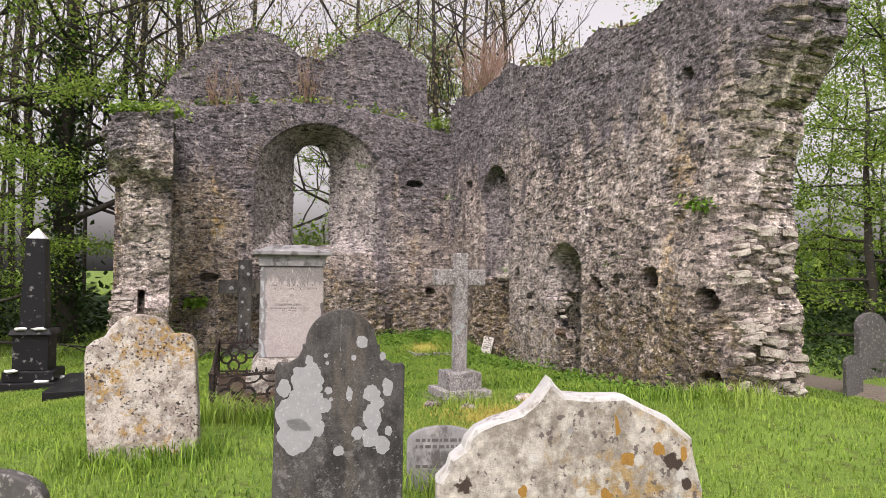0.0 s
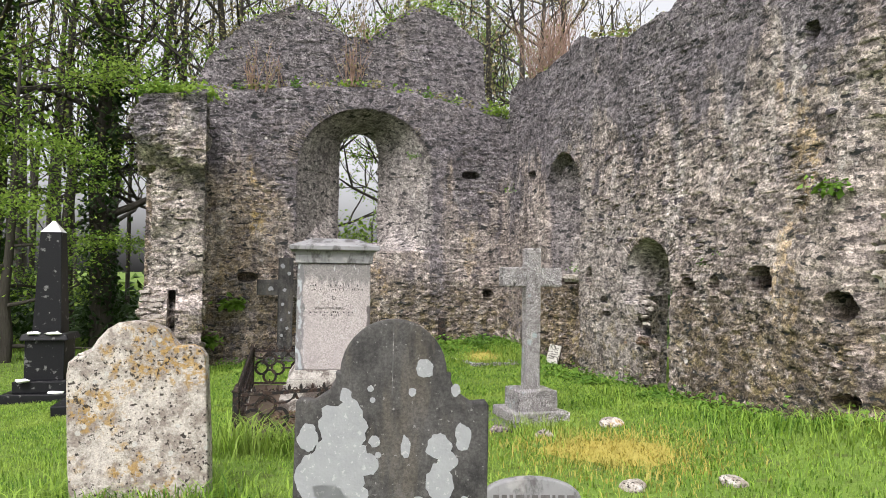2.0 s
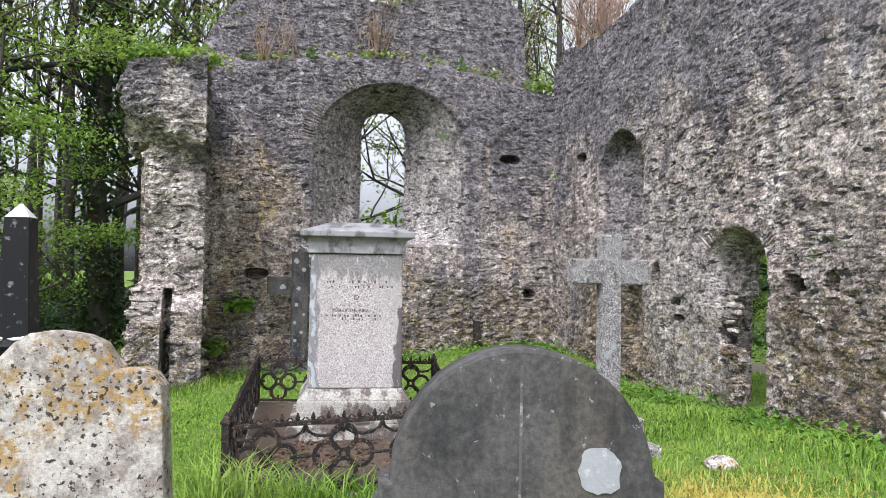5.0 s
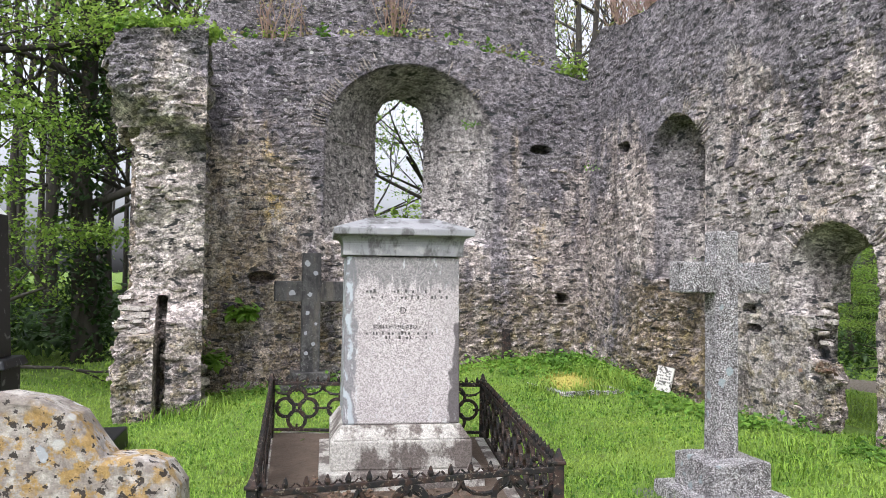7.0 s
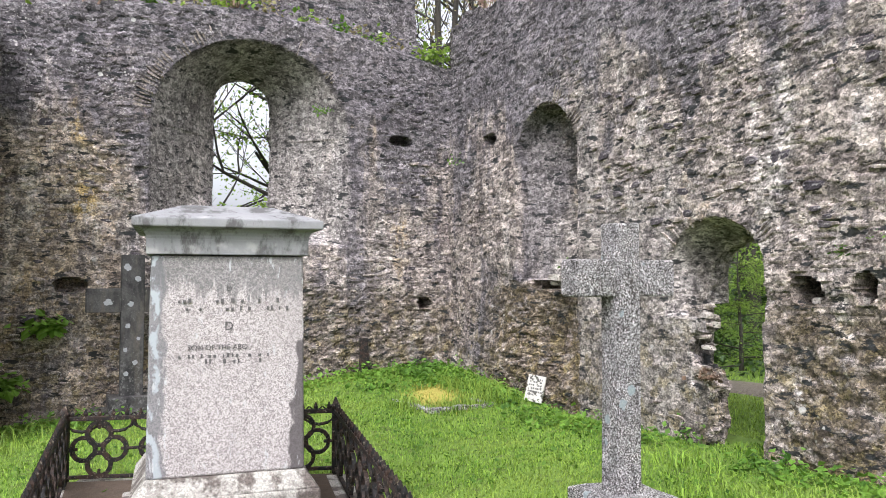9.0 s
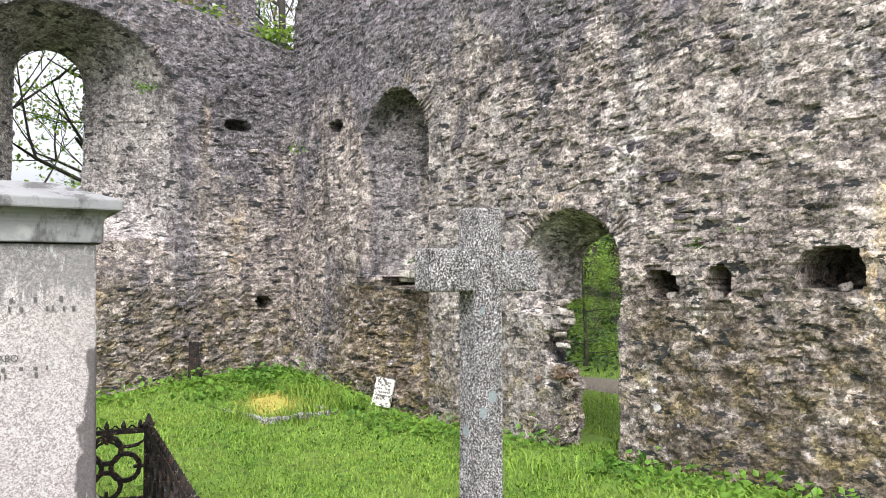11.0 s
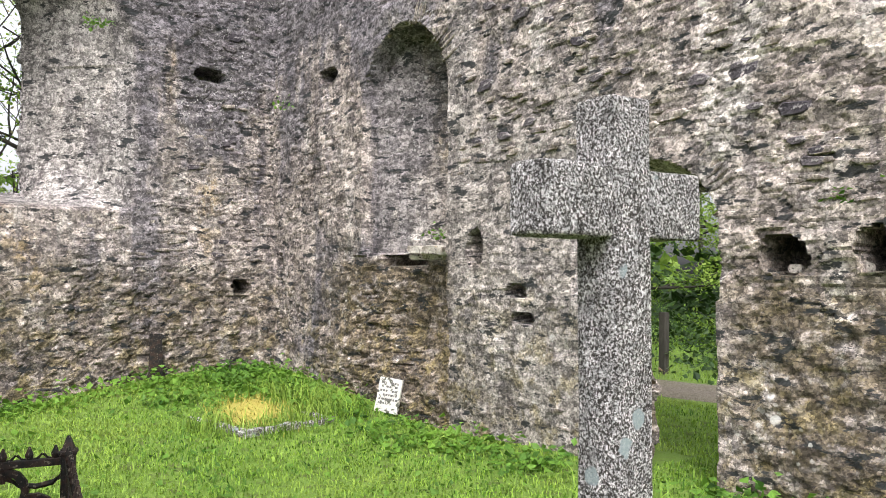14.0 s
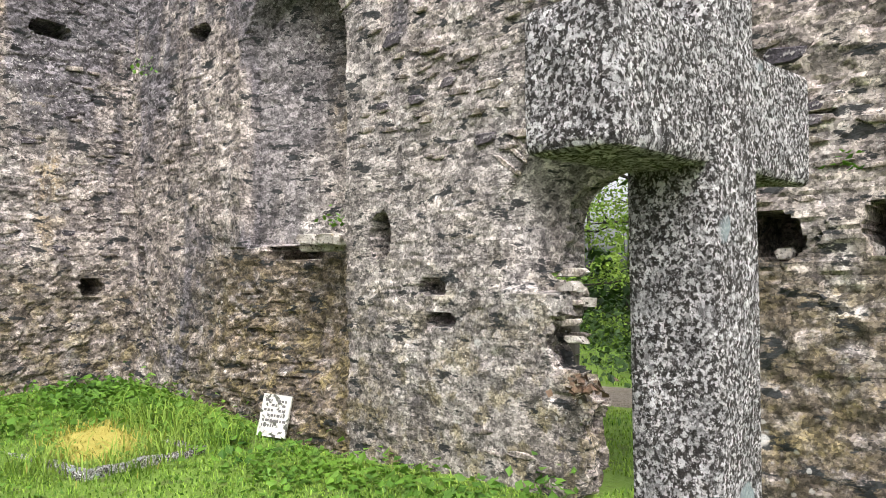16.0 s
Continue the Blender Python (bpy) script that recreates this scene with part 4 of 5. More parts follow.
part("cavetto", bm, CAP, mon)
part("cornice", roughen(block(bmesh.new(), -0.487, 0.487, -0.487, 0.487, 1.655, 1.703, 0.008), 0.002, 5, 2), CAP, mon)
part("cap", roughen(block(bmesh.new(), -0.483, 0.483, -0.483, 0.483, 1.702, 1.785, 0.006, 0.24), 0.003, 5, 2), CAP, mon, "low hipped grey capstone")


def writing(text, size, x, z, parent, material, y):
    """Cut letters from the built-in font, as a mesh."""
    cu = bpy.data.curves.new("inscription", "FONT")
    cu.body, cu.size, cu.align_x, cu.extrude = text, size, "CENTER", 0.001
    tmp = new("inscription", cu)
    me = bpy.data.meshes.new_from_object(tmp)
    bpy.data.objects.remove(tmp)
    me.materials.clear()
    me.materials.append(material)
    ob = new("inscription", me)
    ob.parent = parent
    ob.matrix_local = pose(x, y, z, 90, 0, 0)
    return ob


writing("D", 0.062, 0.0, 1.135, mon, LETTER, -0.402)
writing("SON OF THE ABO", 0.038, -0.055, 1.035, mon, LETTER, -0.403)
writing("D", 0.04, 0.0, 1.335, mon, LETTER, -0.400)
rng = random.Random(3)
bm = bmesh.new()
for z, x0, x1 in ((1.275, -0.30, 0.34), (1.235, -0.22, 0.30), (0.995, -0.30, 0.22), (0.965, -0.12, 0.16)):
    x = x0
    while x < x1:
        w = rng.uniform(0.006, 0.016)
        if rng.random() < 0.5:
            block(bm, x, x + w, -0.4045, -0.395, z, z + rng.uniform(0.012, 0.024))
        x += w + 0.012
tagged(part("worn_lettering", bm, LETTER, mon), kind="stuff")

railing = thing("grave_railing", pose(-1.94, 9.45, 0.03), "low rusted cast-iron grave railing with quatrefoil panels", "railing")
RW, RD, RT = 0.86, 1.45, 0.44


def ring(bm, cx, cz, r, thick, m, sides=14):
    tor = []
    for i in range(sides):
        a = 2 * math.pi * i / sides
        tor.append([bm.verts.new(m @ Vector((cx + (r + thick * math.cos(b)) * math.cos(a), thick * 0.9 * math.sin(b), cz + (r + thick * math.cos(b)) * math.sin(a)))) for b in (0.8, 2.35, 3.9, 5.5)])
    for i in range(sides):
        for k in range(4):
            bm.faces.new((tor[i][k], tor[i][(k + 1) % 4], tor[(i + 1) % sides][(k + 1) % 4], tor[(i + 1) % sides][k]))


def panel(x0, y0, z0, x1, y1, z1):
    """One side: two rails, a crest of small leaves and quatrefoils of four rings."""
    run = math.hypot(x1 - x0, y1 - y0)
    m = pose(x0, y0, z0, 0, 0, math.degrees(math.atan2(y1 - y0, x1 - x0))) @ Matrix(((1, 0, 0, 0), (0, 1, 0, 0), ((z1 - z0) / run, 0, 1, 0), (0, 0, 0, 1)))
    bm = bmesh.new()
    block(bm, 0, run, -0.014, 0.014, RT - 0.018, RT + 0.012, 0.004)
    block(bm, 0, run, -0.012, 0.012, 0.02, 0.045, 0.004)
    bm.transform(m)
    part("rail", bm, IRON, railing)
    count = max(2, round(run / 0.47))
    for i in range(count):
        cx, cz, r = run * (i + 0.5) / count, 0.225, 0.096
        bm = bmesh.new()
        for dx, dz in ((1, 0), (-1, 0), (0, 1), (0, -1)):
            ring(bm, cx + dx * r * 1.1, cz + dz * r * 1.1, r * 0.84, 0.019, m)
        for dx in (-1, 1):
            span = run / count * 0.25
            hang = [m @ Vector((cx + dx * span + span * math.cos(radians(a)), 0, RT - 0.02 - 0.075 * math.sin(radians(a)))) for a in range(0, 181, 30)]
            tube(bm, hang, [0.016, 0.013, 0.012, 0.012, 0.012, 0.013, 0.016], 5)
            tube(bm, [m @ Vector((cx + dx * 0.15, 0, cz)), m @ Vector((cx + dx * run / count * 0.5, 0, cz))], [0.012] * 2, 5)
            tube(bm, [m @ Vector((cx, 0, cz + dx * 0.14)), m @ Vector((cx, 0, RT - 0.02 if dx > 0 else 0.04))], [0.011] * 2, 5)
        part("quatrefoil", bm, IRON, railing)
    crests = round(run / 0.095)
    bm = bmesh.new()
    for i in range(crests):
        cx = run * (i + 0.5) / crests
        tube(bm, [m @ Vector((cx - 0.045, 0, RT + 0.032)), m @ Vector((cx - 0.026, 0, RT + 0.012)), m @ Vector((cx, 0, RT + 0.008)), m @ Vector((cx + 0.026, 0, RT + 0.012)), m @ Vector((cx + 0.045, 0, RT + 0.032))], [0.006, 0.008, 0.008, 0.008, 0.006], 4)
    cresting = part("cresting", bm, IRON, railing)
    for i in range(crests):
        cx = run * (i + 0.5) / crests
        bm = bmesh.new()
        tube(bm, [m @ Vector((cx, 0, RT)), m @ Vector((cx, 0, RT + 0.03)), m @ Vector((cx, 0, RT + 0.062))], [0.010, 0.017, 0.004], 5)
        part("finial", bm, IRON, cresting)


corners = [(-0.39, -1.69, -0.05), (1.03, -1.36, 0.03), (0.60, 1.42, 0.03), (-1.27, 1.50, -0.01)]
for (x0, y0, z0), (x1, y1, z1) in zip(corners, corners[1:] + corners[:1]):
    panel(x0, y0, z0, x1, y1, z1)
    top = RT + z0
    bm = bmesh.new()
    block(bm, x0 - 0.026, x0 + 0.026, y0 - 0.026, y0 + 0.026, -0.15, top + 0.02, 0.006)
    block(bm, x0 - 0.034, x0 + 0.034, y0 - 0.034, y0 + 0.034, top + 0.02, top + 0.04, 0.006)
    block(bm, x0 - 0.026, x0 + 0.026, y0 - 0.026, y0 + 0.026, top + 0.038, top + 0.095, 0.004, 0.02)
    part("post", bm, IRON, railing)
bed = link_mesh("grave_bed", [railing.matrix_world @ Vector((x * 0.97, y * 0.97, max(z, 0) + 0.004)) for x, y, z in corners], [(0, 1, 2, 3)], SOIL)
tagged(bed, "dark bare soil inside the iron railing", "soil", kind="stuff")
litter = random.Random(66)
leaf_mesh("leaf_litter", litter, [(railing.matrix_world @ Vector((litter.uniform(-0.42, 0.66) - 0.16 * k / 2600, -1.2 + 2.5 * k / 2600, litter.uniform(0.01, 0.04))), Vector((0, 0, 1))) for k in range(2600)], 0.055, DEADLEAF, None)
tagged(scene.objects["leaf_litter"], "brown dead leaves inside the railing", "leaf litter", kind="stuff")
kerb = thing("grave_kerb", railing.matrix_world.copy(), "worn stone kerb under the iron railing", "kerb")
for (x0, y0, z0), (x1, y1, z1) in zip(corners, corners[1:] + corners[:1]):
    run = math.hypot(x1 - x0, y1 - y0)
    bm = roughen(block(bmesh.new(), 0.08, run - 0.08, -0.08, 0.08, -0.2, 0.01, 0.012), 0.01, 4, 4)
    bm.transform(pose(x0, y0, min(z0, z1), 0, 0, math.degrees(math.atan2(y1 - y0, x1 - x0))))
    part("kerbstone", bm, BASESTONE, kerb)


# ---- headstones ----
def arc(cx, cz, r, a0, a1, n, squash=1.0):
    return [(cx + r * math.cos(radians(a0 + (a1 - a0) * i / n)), cz + r * squash * math.sin(radians(a0 + (a1 - a0) * i / n))) for i in range(n + 1)]


def crust(parent, spots, y, material, name="lichen_patch", label="", wobble=1.0):
    """Irregular thin crusts (x, z, radius, height over width) on a stone's face."""
    for k, (x, z, r, tall) in enumerate(spots):
        bm, n = bmesh.new(), 30
        rim = []
        for i in range(n):
            t = 2 * math.pi * i / n
            f = r * (1 + wobble * 0.42 * noise.noise(Vector((1.3 * math.cos(t) + x * 31, 1.3 * math.sin(t) + z * 17, k))) + wobble * 0.25 * noise.noise(Vector((4 * math.cos(t) + x * 31, 4 * math.sin(t), k + 5))))
            rim.append((x + f * math.cos(t), z + f * tall * math.sin(t)))
        lift = 0.0012 + 0.0005 * (k % 5)
        a = [bm.verts.new((px, y - lift, pz)) for px, pz in rim]
        b = [bm.verts.new((px, y + 0.004, pz)) for px, pz in rim]
        bm.faces.new(a)
        for i in range(n):
            bm.faces.new((a[i], b[i], b[(i + 1) % n], a[(i + 1) % n]))
        part(name, bm, material, parent, label)


slate_line = [(-0.355, -0.25), (0.355, -0.25), (0.355, 0.985), (0.345, 1.0)] + [(0.29, 0.995), (0.235, 1.03), (0.213, 1.075), (0.213, 1.10), (0.195, 1.10)] + arc(0, 1.10, 0.197, 0, 180, 18) + [(-0.213, 1.10), (-0.213, 1.075), (-0.235, 1.03), (-0.29, 0.995), (-0.345, 1.0), (-0.355, 0.985)]
grave = thing("headstone", pose(-0.57, 4.24, ground_z(-0.57, 4.24), -2, 0.6, 7), "dark slate headstone blotched with pale lichen", "headstone", "churchyard headstones")
part("slab", slab_mesh(slate_line, 0.085, 0.008), SLATE, grave)
crust(grave, [(-0.174, 1.015, 0.022, 1.2), (-0.18, 0.90, 0.088, 1.15), (-0.20, 0.75, 0.112, 1.1), (-0.086, 0.767, 0.040, 1.0), (-0.306, 0.86, 0.038, 1.3), (-0.30, 0.72, 0.048, 1.6), (-0.125, 0.645, 0.046, 1.0), (-0.235, 0.60, 0.095, 1.0),
              (0.171, 0.835, 0.046, 1.0), (0.205, 0.782, 0.034, 1.0), (0.18, 0.70, 0.050, 1.5), (0.172, 0.595, 0.044, 1.3), (0.24, 0.55, 0.040, 1.2), (0.114, 1.118, 0.032, 1.1), (0.10, 0.615, 0.032, 1.1), (-0.083, 1.04, 0.012, 1.0), (-0.075, 1.0, 0.010, 1.0),
              (0.07, 1.03, 0.014, 1.1), (0.23, 1.04, 0.017, 1.4), (-0.064, 0.85, 0.020, 1.0), (-0.05, 0.80, 0.012, 1.0), (0.27, 0.63, 0.02, 1.3), (0.0, 0.52, 0.03, 1.0), (0.26, 0.87, 0.030, 1.6), (0.05, 0.83, 0.018, 2.2)], -0.0425, LICHEN, wobble=0.6)
crack = bmesh.new()
block(crack, -0.006, -0.002, -0.0435, -0.04, 1.02, 1.27)
part("crack", crack, SLAB, grave, "pale mended crack")

lime_line = [(-0.385, -0.25), (0.385, -0.25), (0.40, 0.3), (0.40, 0.78), (0.39, 0.865), (0.36, 0.915), (0.31, 0.94), (0.235, 0.945), (0.215, 0.985)] + [(0.17, 1.05), (0.10, 1.09), (0.0, 1.115), (-0.09, 1.105), (-0.16, 1.07), (-0.215, 1.01), (-0.255, 0.955), (-0.33, 0.93), (-0.38, 0.88), (-0.40, 0.80), (-0.40, 0.3)]
grave = thing("headstone", pose(-2.31, 6.0, ground_z(-2.34, 6.0) + 0.02, -4, -4.0, 8) @ Matrix.Diagonal((1.05, 1, 1, 1)), "leaning pale limestone headstone crusted with orange lichen", "headstone", "churchyard headstones")
part("slab", roughen(slab_mesh(lime_line, 0.13, 0.02), 0.01, 14), LIMESTONE, grave)
crust(grave, [(0.31, 0.80, 0.03, 1), (-0.28, 0.62, 0.025, 1), (0.10, 0.96, 0.02, 1), (-0.20, 0.80, 0.03, 1)], -0.063, LICHEN)

scroll_line = [(-0.33, -0.25), (0.33, -0.25), (0.335, 0.6), (0.335, 0.985), (0.315, 1.06), (0.312, 1.105), (0.25, 1.155), (0.19, 1.18), (0.14, 1.205), (0.05, 1.20), (-0.01, 1.203), (-0.035, 1.225), (-0.048, 1.243),
               (-0.065, 1.222), (-0.09, 1.19), (-0.125, 1.165), (-0.19, 1.145), (-0.24, 1.125), (-0.262, 1.098), (-0.268, 1.075), (-0.30, 1.055), (-0.308, 1.03), (-0.335, 1.0), (-0.335, 0.6)]
grave = thing("headstone", pose(0.305, 1.80, ground_z(0.31, 1.8) - 0.015, -3, 0, 2) @ Matrix.Diagonal((0.94, 1, 1, 1)), "pale headstone with a broken scroll top and orange lichen", "headstone", "churchyard headstones")
part("slab", roughen(slab_mesh(scroll_line, 0.10, 0.012), 0.006, 18), SCROLLSTONE, grave)
crust(grave, [(-0.10, 1.07, 0.014, 1.0), (0.0, 1.075, 0.011, 2.0), (0.115, 1.13, 0.011, 2.0), (0.145, 1.055, 0.016, 1.0), (0.225, 1.08, 0.016, 1.0), (0.285, 1.065, 0.012, 1.3), (-0.035, 1.03, 0.008, 1.8), (0.0, 1.0, 0.010, 1.0), (-0.12, 0.98, 0.011, 1.3), (0.09, 0.97, 0.014, 1.2), (0.045, 1.005, 0.009, 1.0)], -0.0475, ORANGE)
crust(grave, [(0.165, 0.98, 0.018, 0.9), (0.06, 1.15, 0.02, 0.8), (0.26, 0.97, 0.013, 1.0), (0.0, 1.12, 0.006, 1.0)], -0.0475, LICHEN)

low_line = [(-0.26, -0.2), (0.26, -0.2), (0.26, 0.36)] + arc(0, 0.36, 0.26, 20, 160, 12, 0.42) + [(-0.26, 0.36)]
grave = thing("headstone", pose(0.02, 5.42, ground_z(0, 5.4) - 0.02, -6, 0, 5), "low dark slate headstone with a curved top", "headstone", "churchyard headstones")
part("slab", slab_mesh(low_line, 0.08, 0.012), CAP, grave)
rng = random.Random(9)
bm = bmesh.new()
writing("24TH FEBRUARY", 0.036, 0.0, 0.268, grave, LETTER, -0.042)
writing("AGED 75 YEARS", 0.036, 0.0, 0.222, grave, LETTER, -0.042)
for z in (0.36, 0.315, 0.18):
    x = -0.2
    while x < 0.19:
        w = rng.uniform(0.012, 0.05)
        block(bm, x, x + w, -0.0445, -0.038, z, z + 0.022)
        x += w + 0.014
tagged(part("worn_lettering", bm, LETTER, grave), kind="stuff")

grave = thing("headstone", pose(-2.12, 3.62, ground_z(-2.1, 3.6), 0, 0, 6), "low dark headstone with a rounded top", "headstone", "churchyard headstones")
part("slab", slab_mesh([(-0.26, -0.2), (0.26, -0.2), (0.26, 0.40)] + arc(0, 0.40, 0.26, 15, 165, 10, 0.6) + [(-0.26, 0.40)], 0.09, 0.012), SLAB, grave)

# a far pair beside the path, and a slab leaning against the gable
for x, y, s in ((6.75, 12.0, 1.05), (5.6, 10.4, 0.55)):
    grave = thing("headstone", pose(x, y, ground_z(x, y), -3, 2, 24) @ Matrix.Scale(s, 4), "grey lichened headstone beside the path", "headstone", "churchyard headstones")
    part("slab", slab_mesh([(-0.3, -0.25), (0.3, -0.25), (0.3, 0.75)] + arc(0, 0.75, 0.3, 10, 170, 10, 0.75) + [(-0.3, 0.75)], 0.11, 0.014), SLAB, grave)
x, y = from_church(-4.19, -0.42)
grave = thing("slate_cross", pose(x, y, ground_z(x, y), 0, 0, TURNED), "dark slate cross blotched with lichen before the gable wall", "grave cross")
rise = -grave.location.z
part("shaft", roughen(block(bmesh.new(), -0.12, 0.12, -0.06, 0.06, 0.1, rise + 1.70, 0.008), 0.004, 7, 3), SLATE, grave)
for x0, x1 in ((-0.47, -0.118), (0.118, 0.47)):
    part("arm", roughen(block(bmesh.new(), x0, x1, -0.056, 0.056, rise + 1.07, rise + 1.33, 0.008), 0.004, 7, 3), SLATE, grave)
part("upper_step", roughen(block(bmesh.new(), -0.24, 0.24, -0.18, 0.18, 0.0, rise + 0.16, 0.012), 0.008, 5, 2), SLATE, grave)
part("lower_step", roughen(block(bmesh.new(), -0.38, 0.38, -0.32, 0.3, -0.15, 0.06, 0.015), 0.01, 5, 2), SLATE, grave)
crust(grave, [(-0.06, rise + 1.56, 0.035, 1.2), (0.05, rise + 1.44, 0.03, 1), (-0.05, rise + 0.92, 0.022, 1.4), (0.06, rise + 0.78, 0.02, 1), (-0.07, rise + 0.66, 0.02, 1.3), (0.03, rise + 0.52, 0.026, 1), (-0.06, rise + 0.40, 0.025, 1), (-0.25, rise + 1.18, 0.045, 0.8), (-0.02, rise + 1.16, 0.03, 1)], -0.062, LICHEN)
x, y = from_church(-1.33, -0.14)
rust = thing("iron_marker", pose(x, y, ground_z(x, y), -4, 0, TURNED), "small rusty iron grave marker against the gable wall", "grave marker")
part("plate", slab_mesh([(-0.09, -0.1), (0.10, -0.1), (0.065, 0.2), (0.06, 0.44), (-0.055, 0.45), (-0.06, 0.2)], 0.03, 0.006), IRON, rust)
x, y = from_church(-0.14, -2.27)
plaque = thing("grave_plaque", pose(x, y, ground_z(x, y) + 0.02, -14, 6, TURNED - 62) @ Matrix.Scale(0.9, 4), "small white painted plaque leaning on the wall", "plaque")
part("board", slab_mesh([(-0.12, 0.0), (0.12, 0.0), (0.12, 0.33), (-0.12, 0.33)], 0.03, 0.004), PLAQUE, plaque)
rng = random.Random(4)
bm = bmesh.new()
for z in (0.27, 0.235, 0.195, 0.155, 0.115, 0.075):
    x = -0.095
    while x < 0.085:
        w = rng.uniform(0.008, 0.03)
        if rng.random() < 0.8:
            block(bm, x, x + w, -0.0175, -0.013, z, z + 0.02)
        x += w + 0.009
tagged(part("worn_lettering", bm, LETTER, plaque), kind="stuff")

# the black obelisk and its ledger slab
ox, oy = -5.62, 10.55
ob = thing("obelisk", pose(ox, oy, ground_z(ox, oy) - 0.06, 0, 0, 14), "polished black granite obelisk on a stepped base", "obelisk")
part("lower_step", block(bmesh.new(), -0.42, 0.42, -0.42, 0.42, -0.1, 0.16, 0.012), BLACK, ob)
part("upper_step", block(bmesh.new(), -0.32, 0.32, -0.32, 0.32, 0.16, 0.30, 0.012), BLACK, ob)
part("die", block(bmesh.new(), -0.225, 0.225, -0.225, 0.225, 0.30, 0.78, 0.008), BLACK, ob)
part("ledge", block(bmesh.new(), -0.28, 0.28, -0.28, 0.28, 0.78, 0.86, 0.014, 0.03), BLACK, ob)
part("shaft", block(bmesh.new(), -0.165, 0.165, -0.165, 0.165, 0.86, 2.10, 0.006, 0.045), BLACK, ob)
part("point", block(bmesh.new(), -0.12, 0.12, -0.12, 0.12, 2.095, 2.24, 0.003, 0.108), WHITE, ob, "pale lichened point")
for x, y, z, w in ((-0.2, -0.33, 0.30, 0.09), (0.18, -0.36, 0.16, 0.1), (0.1, -0.25, 0.855, 0.1), (-0.12, -0.25, 0.855, 0.08), (0.33, 0.05, 0.16, 0.08)):
    bm = bmesh.new()
    bmesh.ops.create_icosphere(bm, subdivisions=2, radius=1)
    for v in bm.verts:
        v.co = Vector((x + v.co.x * w, y + v.co.y * w * 0.6, z + 0.012 + v.co.z * 0.02)) + noise.noise_vector(v.co * 2 + Vector((x * 9, 0, 0))) * 0.02
    part("lime_patch", bm, WHITE, ob)
ledger = thing("ledger_slab", pose(ox + 1.0, oy - 0.55, ground_z(ox + 1, oy - 0.5), 2, -2, 14), "dark stone grave slab lying in the grass", "grave slab")
part("slab", block(bmesh.new(), -0.38, 0.38, -0.7, 0.7, -0.1, 0.13, 0.015), BLACK, ledger)


# ---- loose stones, the kerbed plot and the path ----
def boulder(seed, r, squash, material):
    rng = random.Random(seed)
    bm = bmesh.new()
    bmesh.ops.create_icosphere(bm, subdivisions=3, radius=r)
    off = Vector((seed * 3.1, seed * 1.7, 0))
    for v in bm.verts:
        v.co *= 1 + 0.35 * noise.noise(v.co / r * 0.9 + off) + 0.12 * noise.noise(v.co / r * 3 + off)
        v.co.z *= squash
    me = bpy.data.meshes.new("stone")
    bm.to_mesh(me)
    bm.free()
    me.materials.append(material)
    return me


for k, (x, y, r, mat) in enumerate(((0.95, 8.80, 0.12, LIMESTONE), (0.30, 8.42, 0.08, LIMESTONE), (1.52, 6.96, 0.10, LIMESTONE), (0.80, 6.85, 0.09, LIMESTONE), (-0.1, 8.6, 0.10, STONE))):
    ob2 = new("loose_stone", boulder(k + 1, r, 0.55, mat))
    ob2.matrix_world = pose(x, y, ground_z(x, y) + 0.01, 0, 0, k * 50)
    tagged(ob2, "rough grey stone lying in the grass", "stone", "loose stones")

px, py = from_church(-1.15, -1.75)
plot = thing("grave_plot", pose(px, py, ground_z(px, py), 0, 0, TURNED + 4), "small kerbed grave plot with dead yellow moss", "grave plot")
for x0, x1, y0, y1 in ((-0.42, 0.42, -0.62, -0.54), (-0.42, 0.42, 0.54, 0.62), (-0.42, -0.34, -0.54, 0.54), (0.34, 0.42, -0.54, 0.54)):
    part("kerbstone", roughen(block(bmesh.new(), x0, x1, y0, y1, -0.12, -0.005, 0.01), 0.03, 7, 5), GRANITE, plot)


def patch(name, cx, cy, rx, ry, lift, material, label, category, kind=""):
    """A low uneven mat that follows the ground."""
    verts, faces, n = [], [], 26
    for i in range(7):
        for k in range(n):
            t = 2 * math.pi * k / n
            f = i / 6 * (0.8 + 0.3 * noise.noise(Vector((math.cos(t) * 1.5 + cx, math.sin(t) * 1.5 + cy, 0))))
            x, y = cx + rx * f * math.cos(t), cy + ry * f * math.sin(t)
            verts.append((x, y, ground_z(x, y) + lift * (1 - (i / 6) ** 2) - 0.012 * (i == 6)))
            if i:
                a, b = (i - 1) * n + k, (i - 1) * n + (k + 1) % n
                faces.append((a, b, b + n, a + n))
    return tagged(link_mesh(name, verts, faces, material, None, True), label, category, kind=kind)


patch("moss_patch", 0.80, 7.75, 0.70, 0.62, 0.025, YELLOW, "mat of dead yellow moss in the grass", "moss", "stuff")
patch("moss_patch", px, py, 0.32, 0.5, 0.05, YELLOW, "mat of dead yellow moss inside the plot", "moss", "stuff")

verts, faces = [], []
for i in range(101):
    b = -11.5 + i * 0.2
    left, right = 3.1 + 0.1 * math.sin(b), 4.3 + 0.12 * math.sin(b * 1.3 + 1)
    for k in range(7):
        x, y = from_church(left + (right - left) * k / 6, b)
        verts.append((x, y, ground_z(x, y) + (0.03 if 0 < k < 6 else -0.02)))
        if i and k:
            j = 7 * i + k
            faces.append((j - 8, j - 7, j, j - 1))
tagged(link_mesh("path", verts, faces, GRAVEL, None, True), "narrow grey gravel path behind the ruined wall", "path", kind="structure")


